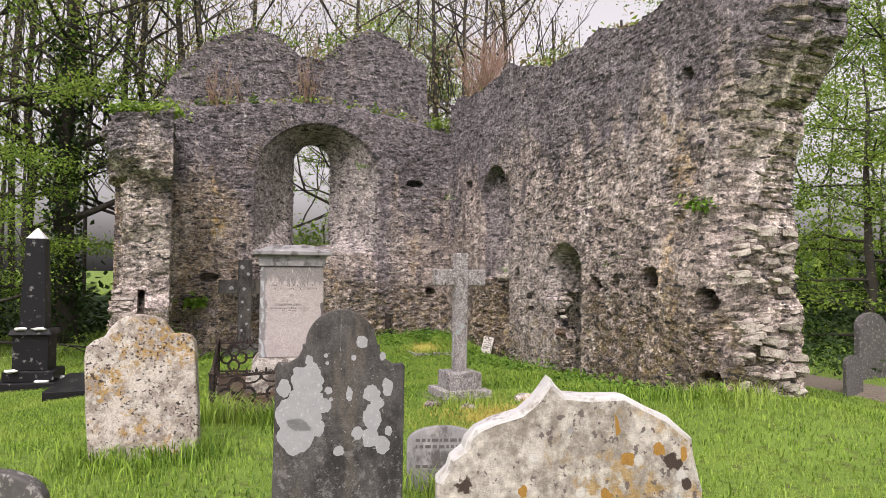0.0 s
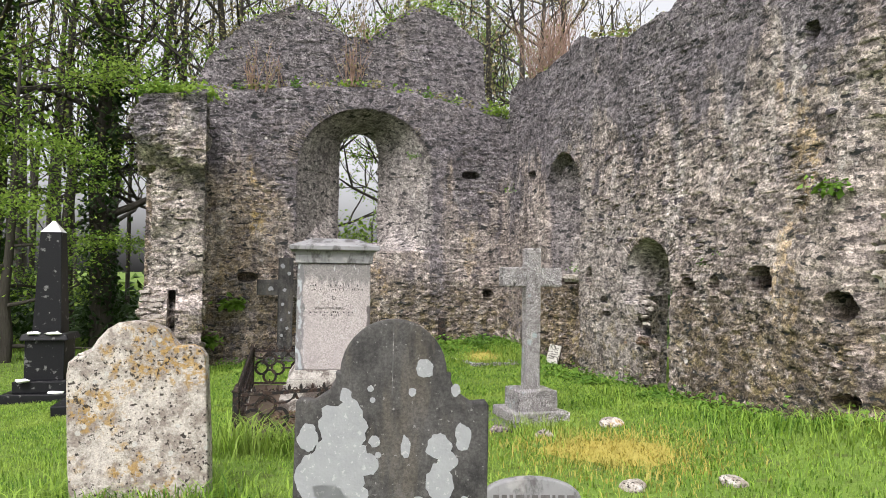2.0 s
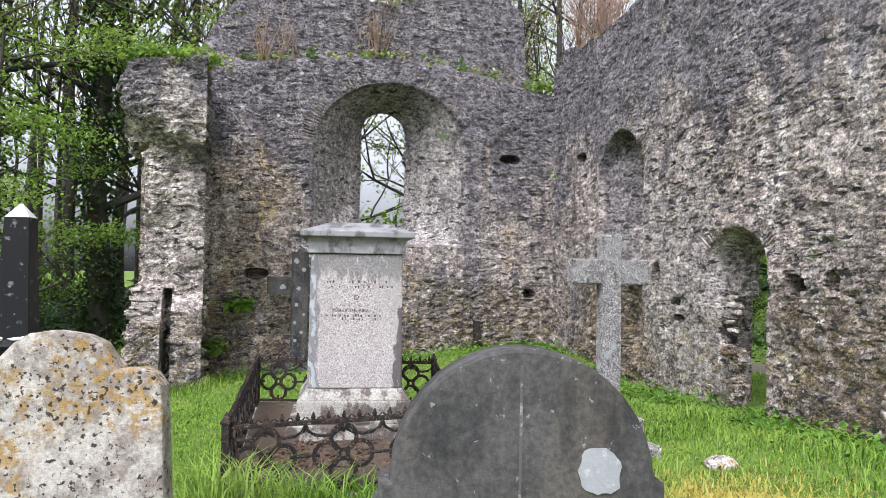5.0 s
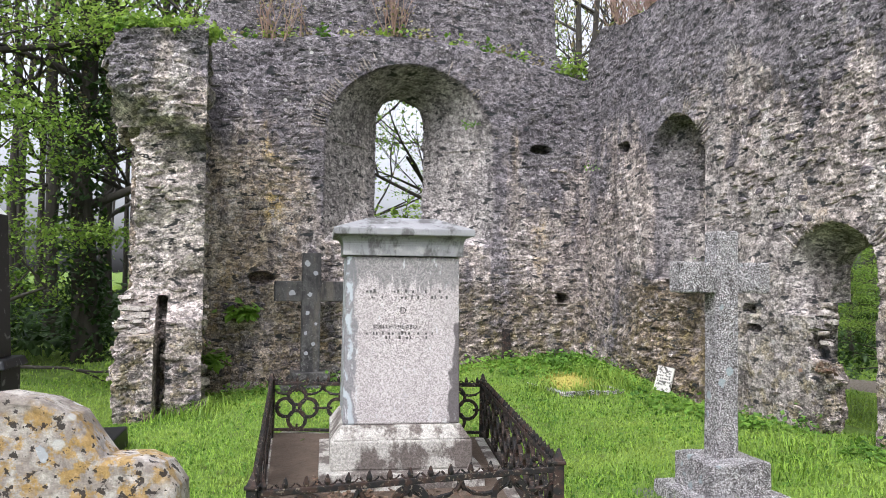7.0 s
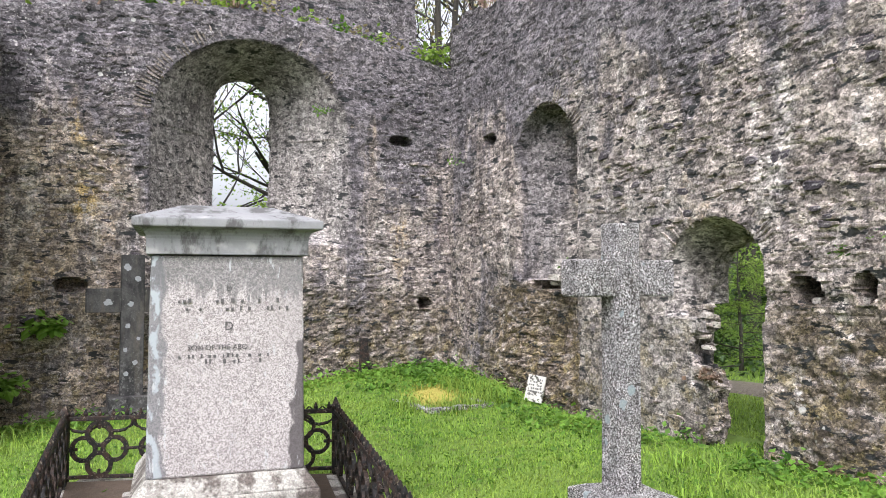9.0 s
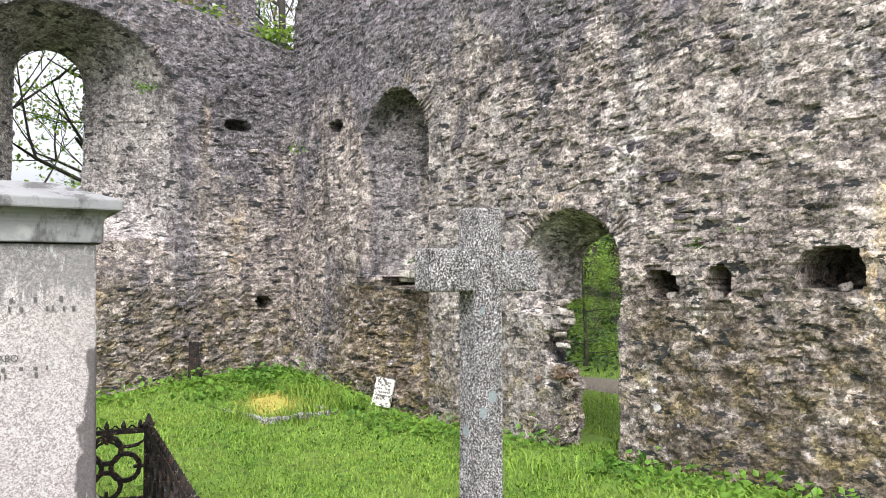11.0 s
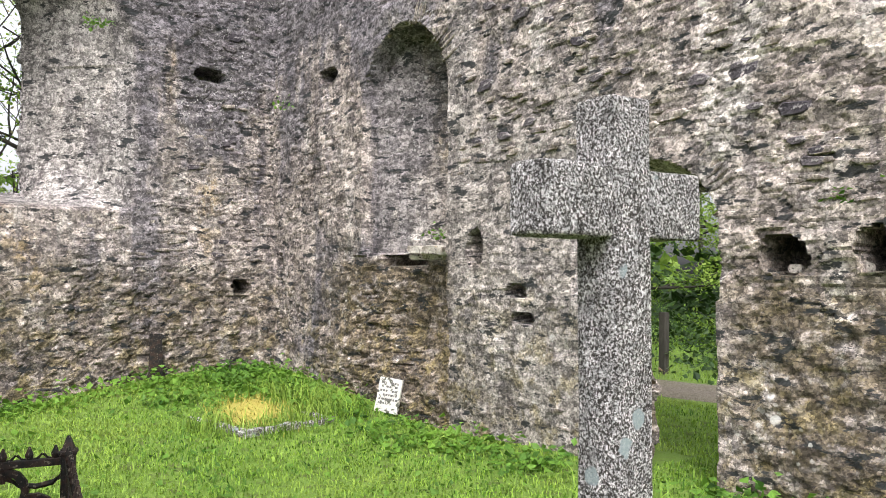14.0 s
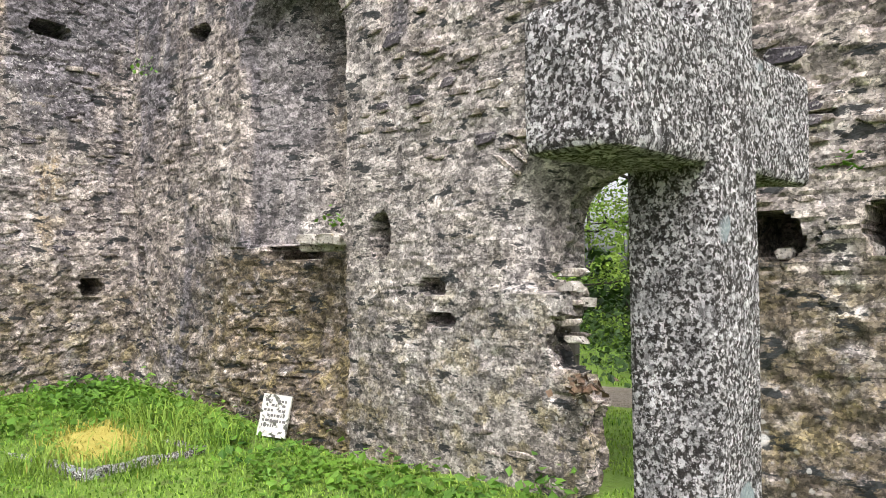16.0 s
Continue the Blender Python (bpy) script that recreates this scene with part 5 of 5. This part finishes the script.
wx, wy = from_church(5.1, -1.6)
post = thing("wooden_post", pose(wx, wy, ground_z(wx, wy), 0, 2, 15), "short weathered brown wooden post by the path", "post")
part("stake", roughen(block(bmesh.new(), -0.05, 0.05, -0.05, 0.05, -0.2, 0.85, 0.008), 0.008, 4, 2), BARK, post)


# ---- plants ----
def blades(name, xs, ys, tall, wide, lean, material, label, seed, category="grass"):
    """Curved grass blades, three triangles each."""
    r = np.random.RandomState(seed)
    n = len(xs)
    zs = height(xs, ys)
    t = r.uniform(0, 2 * math.pi, n)
    h = tall * r.uniform(0.5, 1.25, n)
    w = wide * r.uniform(0.7, 1.3, n)
    bend = lean * h * r.uniform(0.3, 1.3, n)
    bx, by = np.cos(t), np.sin(t)
    px, py = -by * w, bx * w
    v = np.stack([np.stack([xs - px, ys - py, zs - 0.01], -1), np.stack([xs + px, ys + py, zs - 0.01], -1),
                  np.stack([xs + bx * bend * 0.3 + px * 0.8, ys + by * bend * 0.3 + py * 0.8, zs + h * 0.55], -1), np.stack([xs + bx * bend * 0.3 - px * 0.8, ys + by * bend * 0.3 - py * 0.8, zs + h * 0.55], -1),
                  np.stack([xs + bx * bend, ys + by * bend, zs + h * (1 - 0.25 * lean)], -1)], 1).reshape(-1, 3)
    k = np.arange(n)[:, None] * 5
    tri = np.concatenate([k + np.array([[0, 1, 2]]), k + np.array([[0, 2, 3]]), k + np.array([[3, 2, 4]])], 1).reshape(-1, 3)
    me = bpy.data.meshes.new(name)
    me.vertices.add(len(v))
    me.vertices.foreach_set("co", v.astype(np.float32).reshape(-1))
    me.loops.add(tri.size)
    me.loops.foreach_set("vertex_index", tri.astype(np.int32).reshape(-1))
    me.polygons.add(len(tri))
    me.polygons.foreach_set("loop_start", np.arange(0, tri.size, 3, dtype=np.int32))
    me.update(calc_edges=True)
    me.materials.append(material)
    return tagged(new(name, me), label, category, kind="stuff")


def open_ground(xs, ys):
    """Where grass can grow: not under walls, the path or the railed grave."""
    a, b = to_church(xs, ys)
    wall = ((a > -0.02) & (a < 0.86) & (b > -8.5) & ((b < -5.25) | (b > -4.72))) | ((b > -0.05) & (b < 1.0) & (a > -6.4) & (a < 0.9))
    dx, dy = xs + 1.95, ys - 9.42
    c, s = math.cos(radians(12)), math.sin(radians(12))
    grave_floor = (np.abs(dx * c + dy * s) < RW) & (np.abs(dy * c - dx * s) < RD)
    moss = ((xs - 0.80) / 0.62) ** 2 + ((ys - 7.75) / 0.6) ** 2 < R.uniform(0.1, 1.3, len(xs))
    return ~wall & ~moss & ~grave_floor & ~((a > 3.0) & (a < 4.4))


R = np.random.RandomState(5)


def sow(count, x0, x1, y0, y1):
    xs, ys = R.uniform(x0, x1, count), R.uniform(y0, y1, count)
    edge = np.minimum(np.minimum(xs - x0, x1 - xs), np.minimum(ys - y0, y1 - ys))
    ok = open_ground(xs, ys) & (edge > 2.2 * R.uniform(0, 1, count) ** 2)
    return xs[ok], ys[ok]


xs, ys = sow(170000, -8.0, 6.0, 0.8, 11.5)
lush = fbm(xs * 0.9, ys * 0.9, 77) > 0.5
blades("grass", xs[lush], ys[lush], np.where(ys[lush] > 8.2, 0.030, 0.062), 0.003, 1.0, GRASS, "lush green spring grass", 6)
blades("grass", xs[~lush], ys[~lush], 0.036, 0.003, 1.0, GRASS, "short green spring grass", 7)
xs, ys = sow(170000, -8.0, 2.5, 7.0, 17.5)
blades("grass", xs, ys, 0.034, 0.0036, 1.1, GRASS, "short green grass inside the ruin", 8)
xs, ys = sow(90000, -16.0, 13.0, -2.0, 23.0)
a, b = to_church(xs, ys)
blades("grass", xs, ys, np.where((a < 0) & (b < 0) & (ys > 8.2), 0.026, 0.075), np.where((a < 0) & (b < 0) & (ys > 8.2), 0.004, 0.006), 0.8, GRASS, "rough churchyard grass", 9)


xs, ys = sow(60000, 0.4, 7.0, 8.0, 16.0)
a, b = to_church(xs, ys)
ok = (a > -0.1) & (a < 3.1)
blades("grass", xs[ok], ys[ok], 0.035, 0.004, 1.0, GRASS, "short green grass between the wall and the path", 10)


def clump(cx, cy, n, r, tall, wide, seed, mat=None, label="tuft of long green grass"):
    q = np.random.RandomState(seed)
    blades("grass_tuft", cx + q.normal(0, r, n), cy + q.normal(0, r, n), tall, wide, 1.0, mat or GRASS, label, seed)


for k, (cx, cy, n, r, tall) in enumerate(((-2.15, 7.35, 260, 0.13, 0.34), (-1.75, 7.45, 200, 0.12, 0.28), (-1.4, 7.55, 160, 0.12, 0.26), (2.35, 8.1, 260, 0.3, 0.20), (2.9, 7.6, 260, 0.3, 0.22), (-2.3, 5.85, 420, 0.25, 0.2),
                                          (-2.7, 5.9, 200, 0.15, 0.2), (-1.95, 6.0, 200, 0.15, 0.2), (-0.3, 4.4, 160, 0.12, 0.22), (0.05, 5.3, 300, 0.16, 0.22), (0.5, 2.1, 120, 0.1, 0.2), (1.35, 10.9, 120, 0.2, 0.15),
                                          (1.9, 9.2, 160, 0.3, 0.13), (2.2, 8.6, 200, 0.3, 0.15), (1.0, 9.9, 120, 0.2, 0.12), (-4.6, 12.4, 300, 0.3, 0.2), (0.2, 8.5, 160, 0.2, 0.2))):
    clump(cx, cy, n, r, tall, 0.005, 100 + k)
for k, (dx, dy) in enumerate(((0.45, -0.35), (0.55, 0.1), (0.1, -0.6), (-0.35, -0.45), (0.75, -0.2), (0.35, 0.45))):
    clump(px + dx, py + dy, 120, 0.12, 0.2, 0.004, 140 + k)
q = np.random.RandomState(44)
blades("dry_grass", 0.80 + q.normal(0, 0.42, 3600), 7.75 + q.normal(0, 0.40, 3600), 0.07, 0.004, 1.0, DRYGRASS, "dry yellow grass and dead moss", 45)
blades("dry_grass", px + q.normal(0, 0.15, 700), py + q.normal(0, 0.22, 700), 0.08, 0.004, 1.0, DRYGRASS, "dry yellow grass inside the plot", 46)


def weeds(name, spots, per, spread, tall, size, material, label, seed, lift=None):
    """Broad leaves on short stems along the foot of a wall."""
    rng = random.Random(seed)
    places = []
    for x, y in spots:
        for _ in range(per):
            a, b = x + rng.gauss(0, spread), y + rng.gauss(0, spread)
            z = (ground_z(a, b) if lift is None else lift) + abs(rng.gauss(0, 0.6)) * tall
            places.append((Vector((a, b, z)), Vector((0, 0, 1))))
    return tagged(leaf_mesh(name, rng, places, size, material, None, 0.2), label, "plant", kind="stuff")


rng = random.Random(31)
foot = [from_church(-0.25 - abs(rng.gauss(0, 0.2)), -rng.uniform(0.2, 4.4)) for _ in range(80)] + [from_church(-rng.uniform(0.1, 5.4), -0.25 - abs(rng.gauss(0, 0.25))) for _ in range(90)]
foot += [from_church(-0.18 - abs(rng.gauss(0, 0.15)), -rng.uniform(5.3, 8.6)) for _ in range(45)] + [from_church(-rng.uniform(0.3, 1.6), -rng.uniform(0.3, 1.4)) for _ in range(40)]
weeds("weeds", foot, 20, 0.15, 0.11, 0.065, WEED, "dock and nettle leaves along the wall foot", 32)
weeds("weeds", [from_church(-rng.uniform(0.2, 5.3), -rng.uniform(0.3, 5.0)) for _ in range(140)], 6, 0.10, 0.05, 0.06, WEED, "low broad-leaved weeds in the grass", 33)
# leaf colour darkened for the shade the trees throw here
weeds("weeds", [from_church(rng.uniform(4.5, 8.5), rng.uniform(-6, 4)) for _ in range(140)], 30, 0.35, 0.32, 0.11, DARKLEAF, "bank of green ground cover beyond the path", 34)
lawn = random.Random(301)
spots = []
while len(spots) < 520:
    x, y = lawn.uniform(-5.5, 2.0), lawn.uniform(9.0, 15.6)
    if open_ground(np.array([x]), np.array([y]))[0]:
        spots.append((x, y))
weeds("weeds", spots, 7, 0.16, 0.045, 0.035, WEED, "small leafy weeds scattered through the lawn", 302)
q = np.random.RandomState(303)
xs = np.repeat([x for x, y in spots], 20) + q.normal(0.1, 0.09, 20 * len(spots))
ys = np.repeat([y for x, y in spots], 20) + q.normal(0.1, 0.09, 20 * len(spots))
ok = open_ground(xs, ys)
blades("grass", xs[ok], ys[ok], 0.055, 0.004, 1.2, GRASS, "uneven tufts in the lawn inside the ruin", 304)


def tuft(a, b, z, n, size, material, label, seed, spread=0.12, name="wall_plant"):
    rng = random.Random(seed)
    x, y = from_church(a, b)
    places = [(Vector((x + rng.gauss(0, spread), y + rng.gauss(0, spread), z + abs(rng.gauss(0, spread * 0.8)))), Vector((0, 0, 1))) for _ in range(n)]
    return tagged(leaf_mesh(name, rng, places, size, material, None, 0.2), label, "plant", kind="stuff")


FERN = "green fern growing out of the wall"
for k, (a, b, z, n, size, spread) in enumerate(((-5.05, -0.10, 0.88, 110, 0.12, 0.10), (-0.06, -7.9, 2.28, 70, 0.08, 0.09), (-5.45, -0.25, 0.25, 120, 0.11, 0.13), (-0.04, -0.35, 3.02, 30, 0.045, 0.07), (-0.06, -6.0, 1.62, 14, 0.035, 0.04),
                                               (-0.03, -2.85, 1.55, 26, 0.04, 0.05), (-1.9, -0.05, 3.6, 40, 0.05, 0.06), (-0.04, -6.3, 1.72, 10, 0.03, 0.05))):
    tuft(a, b, z, n, size, WEED, FERN, 200 + k, spread)
tuft(-0.05, -4.76, 0.60, 60, 0.05, DEADLEAF, "dead rust-brown fern on the broken door jamb", 225, 0.05)
tuft(-0.08, -4.60, 0.05, 40, 0.06, WEED, "green weeds at the foot of the door jamb", 226, 0.10)
for k in range(26):
    a = -5.5 + 4.9 * k / 26 + 0.1 * math.sin(k * 7)
    tuft(a, 0.10, float(ledge(a)) + 0.0, (44, 12, 28, 8)[k % 4], 0.07, (GRASS, BUD, WEED)[k % 3], "small plants growing along the wall ledge", 230 + k, 0.09)
for k in range(14):
    a = -5.5 + 5 * k / 14
    tuft(a, 0.45, float(gable_top(a)), (130, 60, 90)[k % 3], 0.065, (LEAF, BUD, GRASS)[k % 3], "green plants growing on the broken wall top", 260 + k, 0.19)
for k in range(9):
    tuft(-6.35 + 0.1 * k, -1.7 + 0.12 * math.sin(k * 5), 4.02, 130, 0.075, (GRASS, LEAF)[k % 2], "yellow-green plants on top of the wall stub", 280 + k, 0.12)
for k in range(16):
    u = 0.3 + 8.2 * k / 16
    tuft(0.4, -u, float(south_top(u)), 60, 0.09, (LEAF, BUD)[k % 2], "green plants growing on the broken wall top", 300 + k, 0.14)


tuft(-0.18, 0.15, 4.55, 170, 0.09, LEAF, "bright green plants in the wall corner", 290, 0.16)


def shrub(a, b, z, tall, stems, label, seed, leaves=120):
    """A twiggy bush rooted in a wall top."""
    rng = random.Random(seed)
    x, y = from_church(a, b)
    root = thing("shrub", pose(x, y, z), label, "shrub", "shrubs on the walls")
    bm, tips = bmesh.new(), []
    for _ in range(stems):
        d = Vector((rng.gauss(0, 0.35), rng.gauss(0, 0.35), 1)).normalized()
        grow(rng, bm, Vector((rng.gauss(0, 0.08), rng.gauss(0, 0.08), -0.05)), d, tall * rng.uniform(0.5, 1.0) * 0.6, 0.010, 1, tips, 0.35, -0.3)
    part("twigwork", bm, TWIG, root)
    places = [(rng.choice(tips)[0] + Vector((rng.gauss(0, 0.05), rng.gauss(0, 0.05), rng.gauss(0, 0.05))), Vector((0, 0, 1))) for _ in range(leaves)]
    leaf_mesh("leaves", rng, places, 0.05, BUD, root)


shrub(0.35, -1.25, 4.95, 2.0, 70, "bare reddish shrub rooted on the wall top", 401)
shrub(0.30, -0.75, 4.90, 1.5, 40, "bare reddish shrub rooted on the wall top", 402)
shrub(-4.7, 0.10, 4.62, 1.0, 18, "dry twiggy bush on the gable ledge", 403)
shrub(-3.0, 0.10, 4.88, 1.1, 18, "dry twiggy bush on the gable ledge", 404)
shrub(-2.7, 0.35, 5.75, 0.9, 10, "dry twiggy bush on the gable ledge", 405)
shrub(-4.3, 0.30, 4.75, 0.8, 12, "dry twiggy bush on the gable ledge", 406)


# ---- single stones of the walls, last ----
m = Nodes("dark_purple_stone", 0.9)
c = m.mix(m.random(), (0.045, 0.038, 0.046), (0.10, 0.085, 0.092))
c = m.tone(c, m.grains(70), 0.55, 1.5)
DARKSTONE = m.finish(m.mix(m.step(m.noise(30, 4), 0.56, 0.66, 0, 0.7), c, (0.40, 0.37, 0.36)), m.noise(40, 5), 0.7, 0.015)

def stone_shape(seed, w, h, d, material=STONE):
    rng = random.Random(seed)
    bm = bmesh.new()
    n = 6
    rim = []
    for k in range(n):
        t = 2 * math.pi * (k + rng.uniform(-0.25, 0.25)) / n
        rim.append((0.5 * w * max(-0.9, min(0.9, 1.25 * math.cos(t))) * rng.uniform(0.85, 1.1), 0.5 * h * max(-0.85, min(0.85, 1.3 * math.sin(t))) * rng.uniform(0.85, 1.1)))
    front = [bm.verts.new((x * 0.86, -d * rng.uniform(0.75, 1.1), z * 0.8)) for x, z in rim]
    mid = [bm.verts.new((x, -d * 0.35, z)) for x, z in rim]
    back = [bm.verts.new((x, d, z)) for x, z in rim]
    bm.faces.new(front)
    for p, q in ((front, mid), (mid, back)):
        for k in range(n):
            bm.faces.new((p[k], q[k], q[(k + 1) % n], p[(k + 1) % n]))
    bmesh.ops.recalc_face_normals(bm, faces=bm.faces[:])
    me = bpy.data.meshes.new("stone")
    bm.to_mesh(me)
    bm.free()
    me.materials.append(material)
    return me


SHAPES = [stone_shape(k, 0.15 + 0.02 * (k % 6), 0.034 + 0.009 * (k % 4), 0.016) for k in range(14)]


def lay(parent, shape, x, y, z, tilt, size=1.0, turn=0.0, name="stone"):
    ob = new(name, shape)
    ob.parent = parent
    ob.matrix_local = pose(x, y, z, 0, tilt, turn) @ Matrix.Scale(size, 4)
    return ob


def scatter_stones(parent, seed, count, u0, u1, z0, z1, outside, recess, damp, shallow=0.03, shapes=SHAPES):
    rng = random.Random(seed)
    placed = 0
    for _ in range(count * 6):
        if placed >= count:
            break
        u, z = rng.uniform(u0, u1), rng.uniform(z0, z1)
        uu, zz = np.array([u, u + 0.12, u - 0.12, u, u]), np.array([z, z, z, z + 0.06, z - 0.06])
        if np.max(outside(uu, zz)) > -0.03 or np.ptp(recess(uu, zz)) > shallow or np.max(damp(uu, zz)) > 0.3:
            continue
        lay(parent, rng.choice(shapes), u, float(recess(uu, zz)[0]) + rng.uniform(0.010, 0.024), z, rng.gauss(0, 6), rng.uniform(0.45, 1.0))
        placed += 1


def voussoirs(parent, cu, spring, half, rise, y, count, length, material_shapes, a0=8, a1=172):
    """Thin stones set on edge round an arch."""
    rng = random.Random(int(half * 100))
    for k in range(count):
        t = radians(a0 + (a1 - a0) * k / (count - 1))
        u, z = cu + (half + length * 0.45) * math.cos(t), spring + (rise + length * 0.45) * math.sin(t)
        lay(parent, rng.choice(material_shapes), u, y + rng.uniform(-0.012, 0.012), z, -math.degrees(math.atan2(math.sin(t) * half, math.cos(t) * rise)), rng.uniform(0.65, 1.2), 0, "voussoir")


QUOIN = stone_shape(95, 0.20, 0.14, 0.05, LIMESTONE)
EDGE = [stone_shape(60 + k, 0.24, 0.032, 0.012) for k in range(5)]
voussoirs(south, 4.77, 1.50, 0.53, 0.47, 0.024, 40, 0.22, EDGE)
voussoirs(south, 2.30, 2.72, 0.60, 0.75, 0.030, 30, 0.2, EDGE, 8, 120)
voussoirs(east, -2.735, 3.30, 1.265, 1.13, 0.024, 74, 0.24, EDGE)
scatter_stones(south, 71, 170, 3.0, 8.4, 0.1, 2.9, south_outside, south_recess, south_damp)
scatter_stones(east, 72, 150, -5.4, -0.1, 0.15, 3.2, east_outside, east_recess, east_damp)
DARK = [stone_shape(120 + k, 0.15 + 0.03 * k, 0.06 + 0.015 * k, 0.02, DARKSTONE) for k in range(5)]
scatter_stones(south, 75, 55, 3.2, 8.3, 1.8, 3.6, south_outside, south_recess, south_damp, shapes=DARK)
scatter_stones(east, 76, 30, -5.3, -0.2, 0.4, 4.3, east_outside, east_recess, east_damp, shapes=DARK)
for k, (u, y, z) in enumerate(((5.70, 0.10, 1.275), (6.90, 0.16, 1.345), (6.05, 0.12, 1.285))):
    lay(south, QUOIN, u, y, z, 20 * math.sin(k * 4), 0.5, 30 * k)
# stones that stick out of the door's broken jamb, and the white quoins of the two broken ends
for k, z in enumerate((0.62, 0.86, 0.93, 1.04, 1.12, 1.20)):
    lay(south, SHAPES[(k * 5) % 14], 4.60 + 0.04 * math.sin(k * 3), 0.10 + 0.04 * math.sin(k * 2), z, 5 * math.sin(k * 5), 0.85, 14 * math.sin(k * 4))
rng = random.Random(81)
QUOINS = [stone_shape(90 + k, 0.20 + 0.03 * k, 0.06 + 0.012 * k, 0.04, LIMESTONE) for k in range(5)]
for k in range(64):
    z = rng.uniform(0.05, 2.1)
    lay(south, rng.choice(QUOINS), float(south_end(z)) + 0.05, rng.uniform(0.0, 0.75), z, rng.gauss(0, 9), rng.uniform(0.5, 1.15), 90 + rng.gauss(0, 12))
for k in range(16):
    z = rng.uniform(0.75, 1.25)
    lay(stub, rng.choice(QUOINS), rng.uniform(-6.4, -6.1), float(stub_recess(np.array([-6.2]), np.array([z]))[0]) - 0.02, z, rng.gauss(0, 8), rng.uniform(0.4, 0.9), rng.gauss(0, 12))
for k in range(80):
    z = rng.uniform(0.1, 4.6)
    lay(south, rng.choice(SHAPES), float(south_end(z)) - 0.05 + rng.uniform(-0.06, 0.05), rng.uniform(0.06, 0.8), z, rng.gauss(0, 6), rng.uniform(0.9, 1.6), 90)
for k in range(16):
    z, u = rng.uniform(0.1, 3.9), rng.uniform(-6.35, -5.6)
    lay(stub, rng.choice(SHAPES), u, float(stub_recess(np.array([u]), np.array([z]))[0]) + 0.012, z, rng.gauss(0, 6), rng.uniform(0.7, 1.4))
for k in range(12):
    lay(south, SHAPES[(k * 3) % 14] if k % 2 else QUOINS[k % 5], 2.45 + 0.035 * k, 0.06 + 0.06 * math.sin(k * 2.2), 1.39 + 0.03 * (k % 3), 3 * math.sin(k), 1.0)
for k, (u, y, z) in enumerate(((4.62, 0.10, 0.84), (4.65, 0.14, 1.04), (4.58, 0.10, 1.12))):
    lay(south, QUOINS[k], u, y, z, 14 * math.sin(k * 3), 0.8, 25 * math.sin(k * 5))
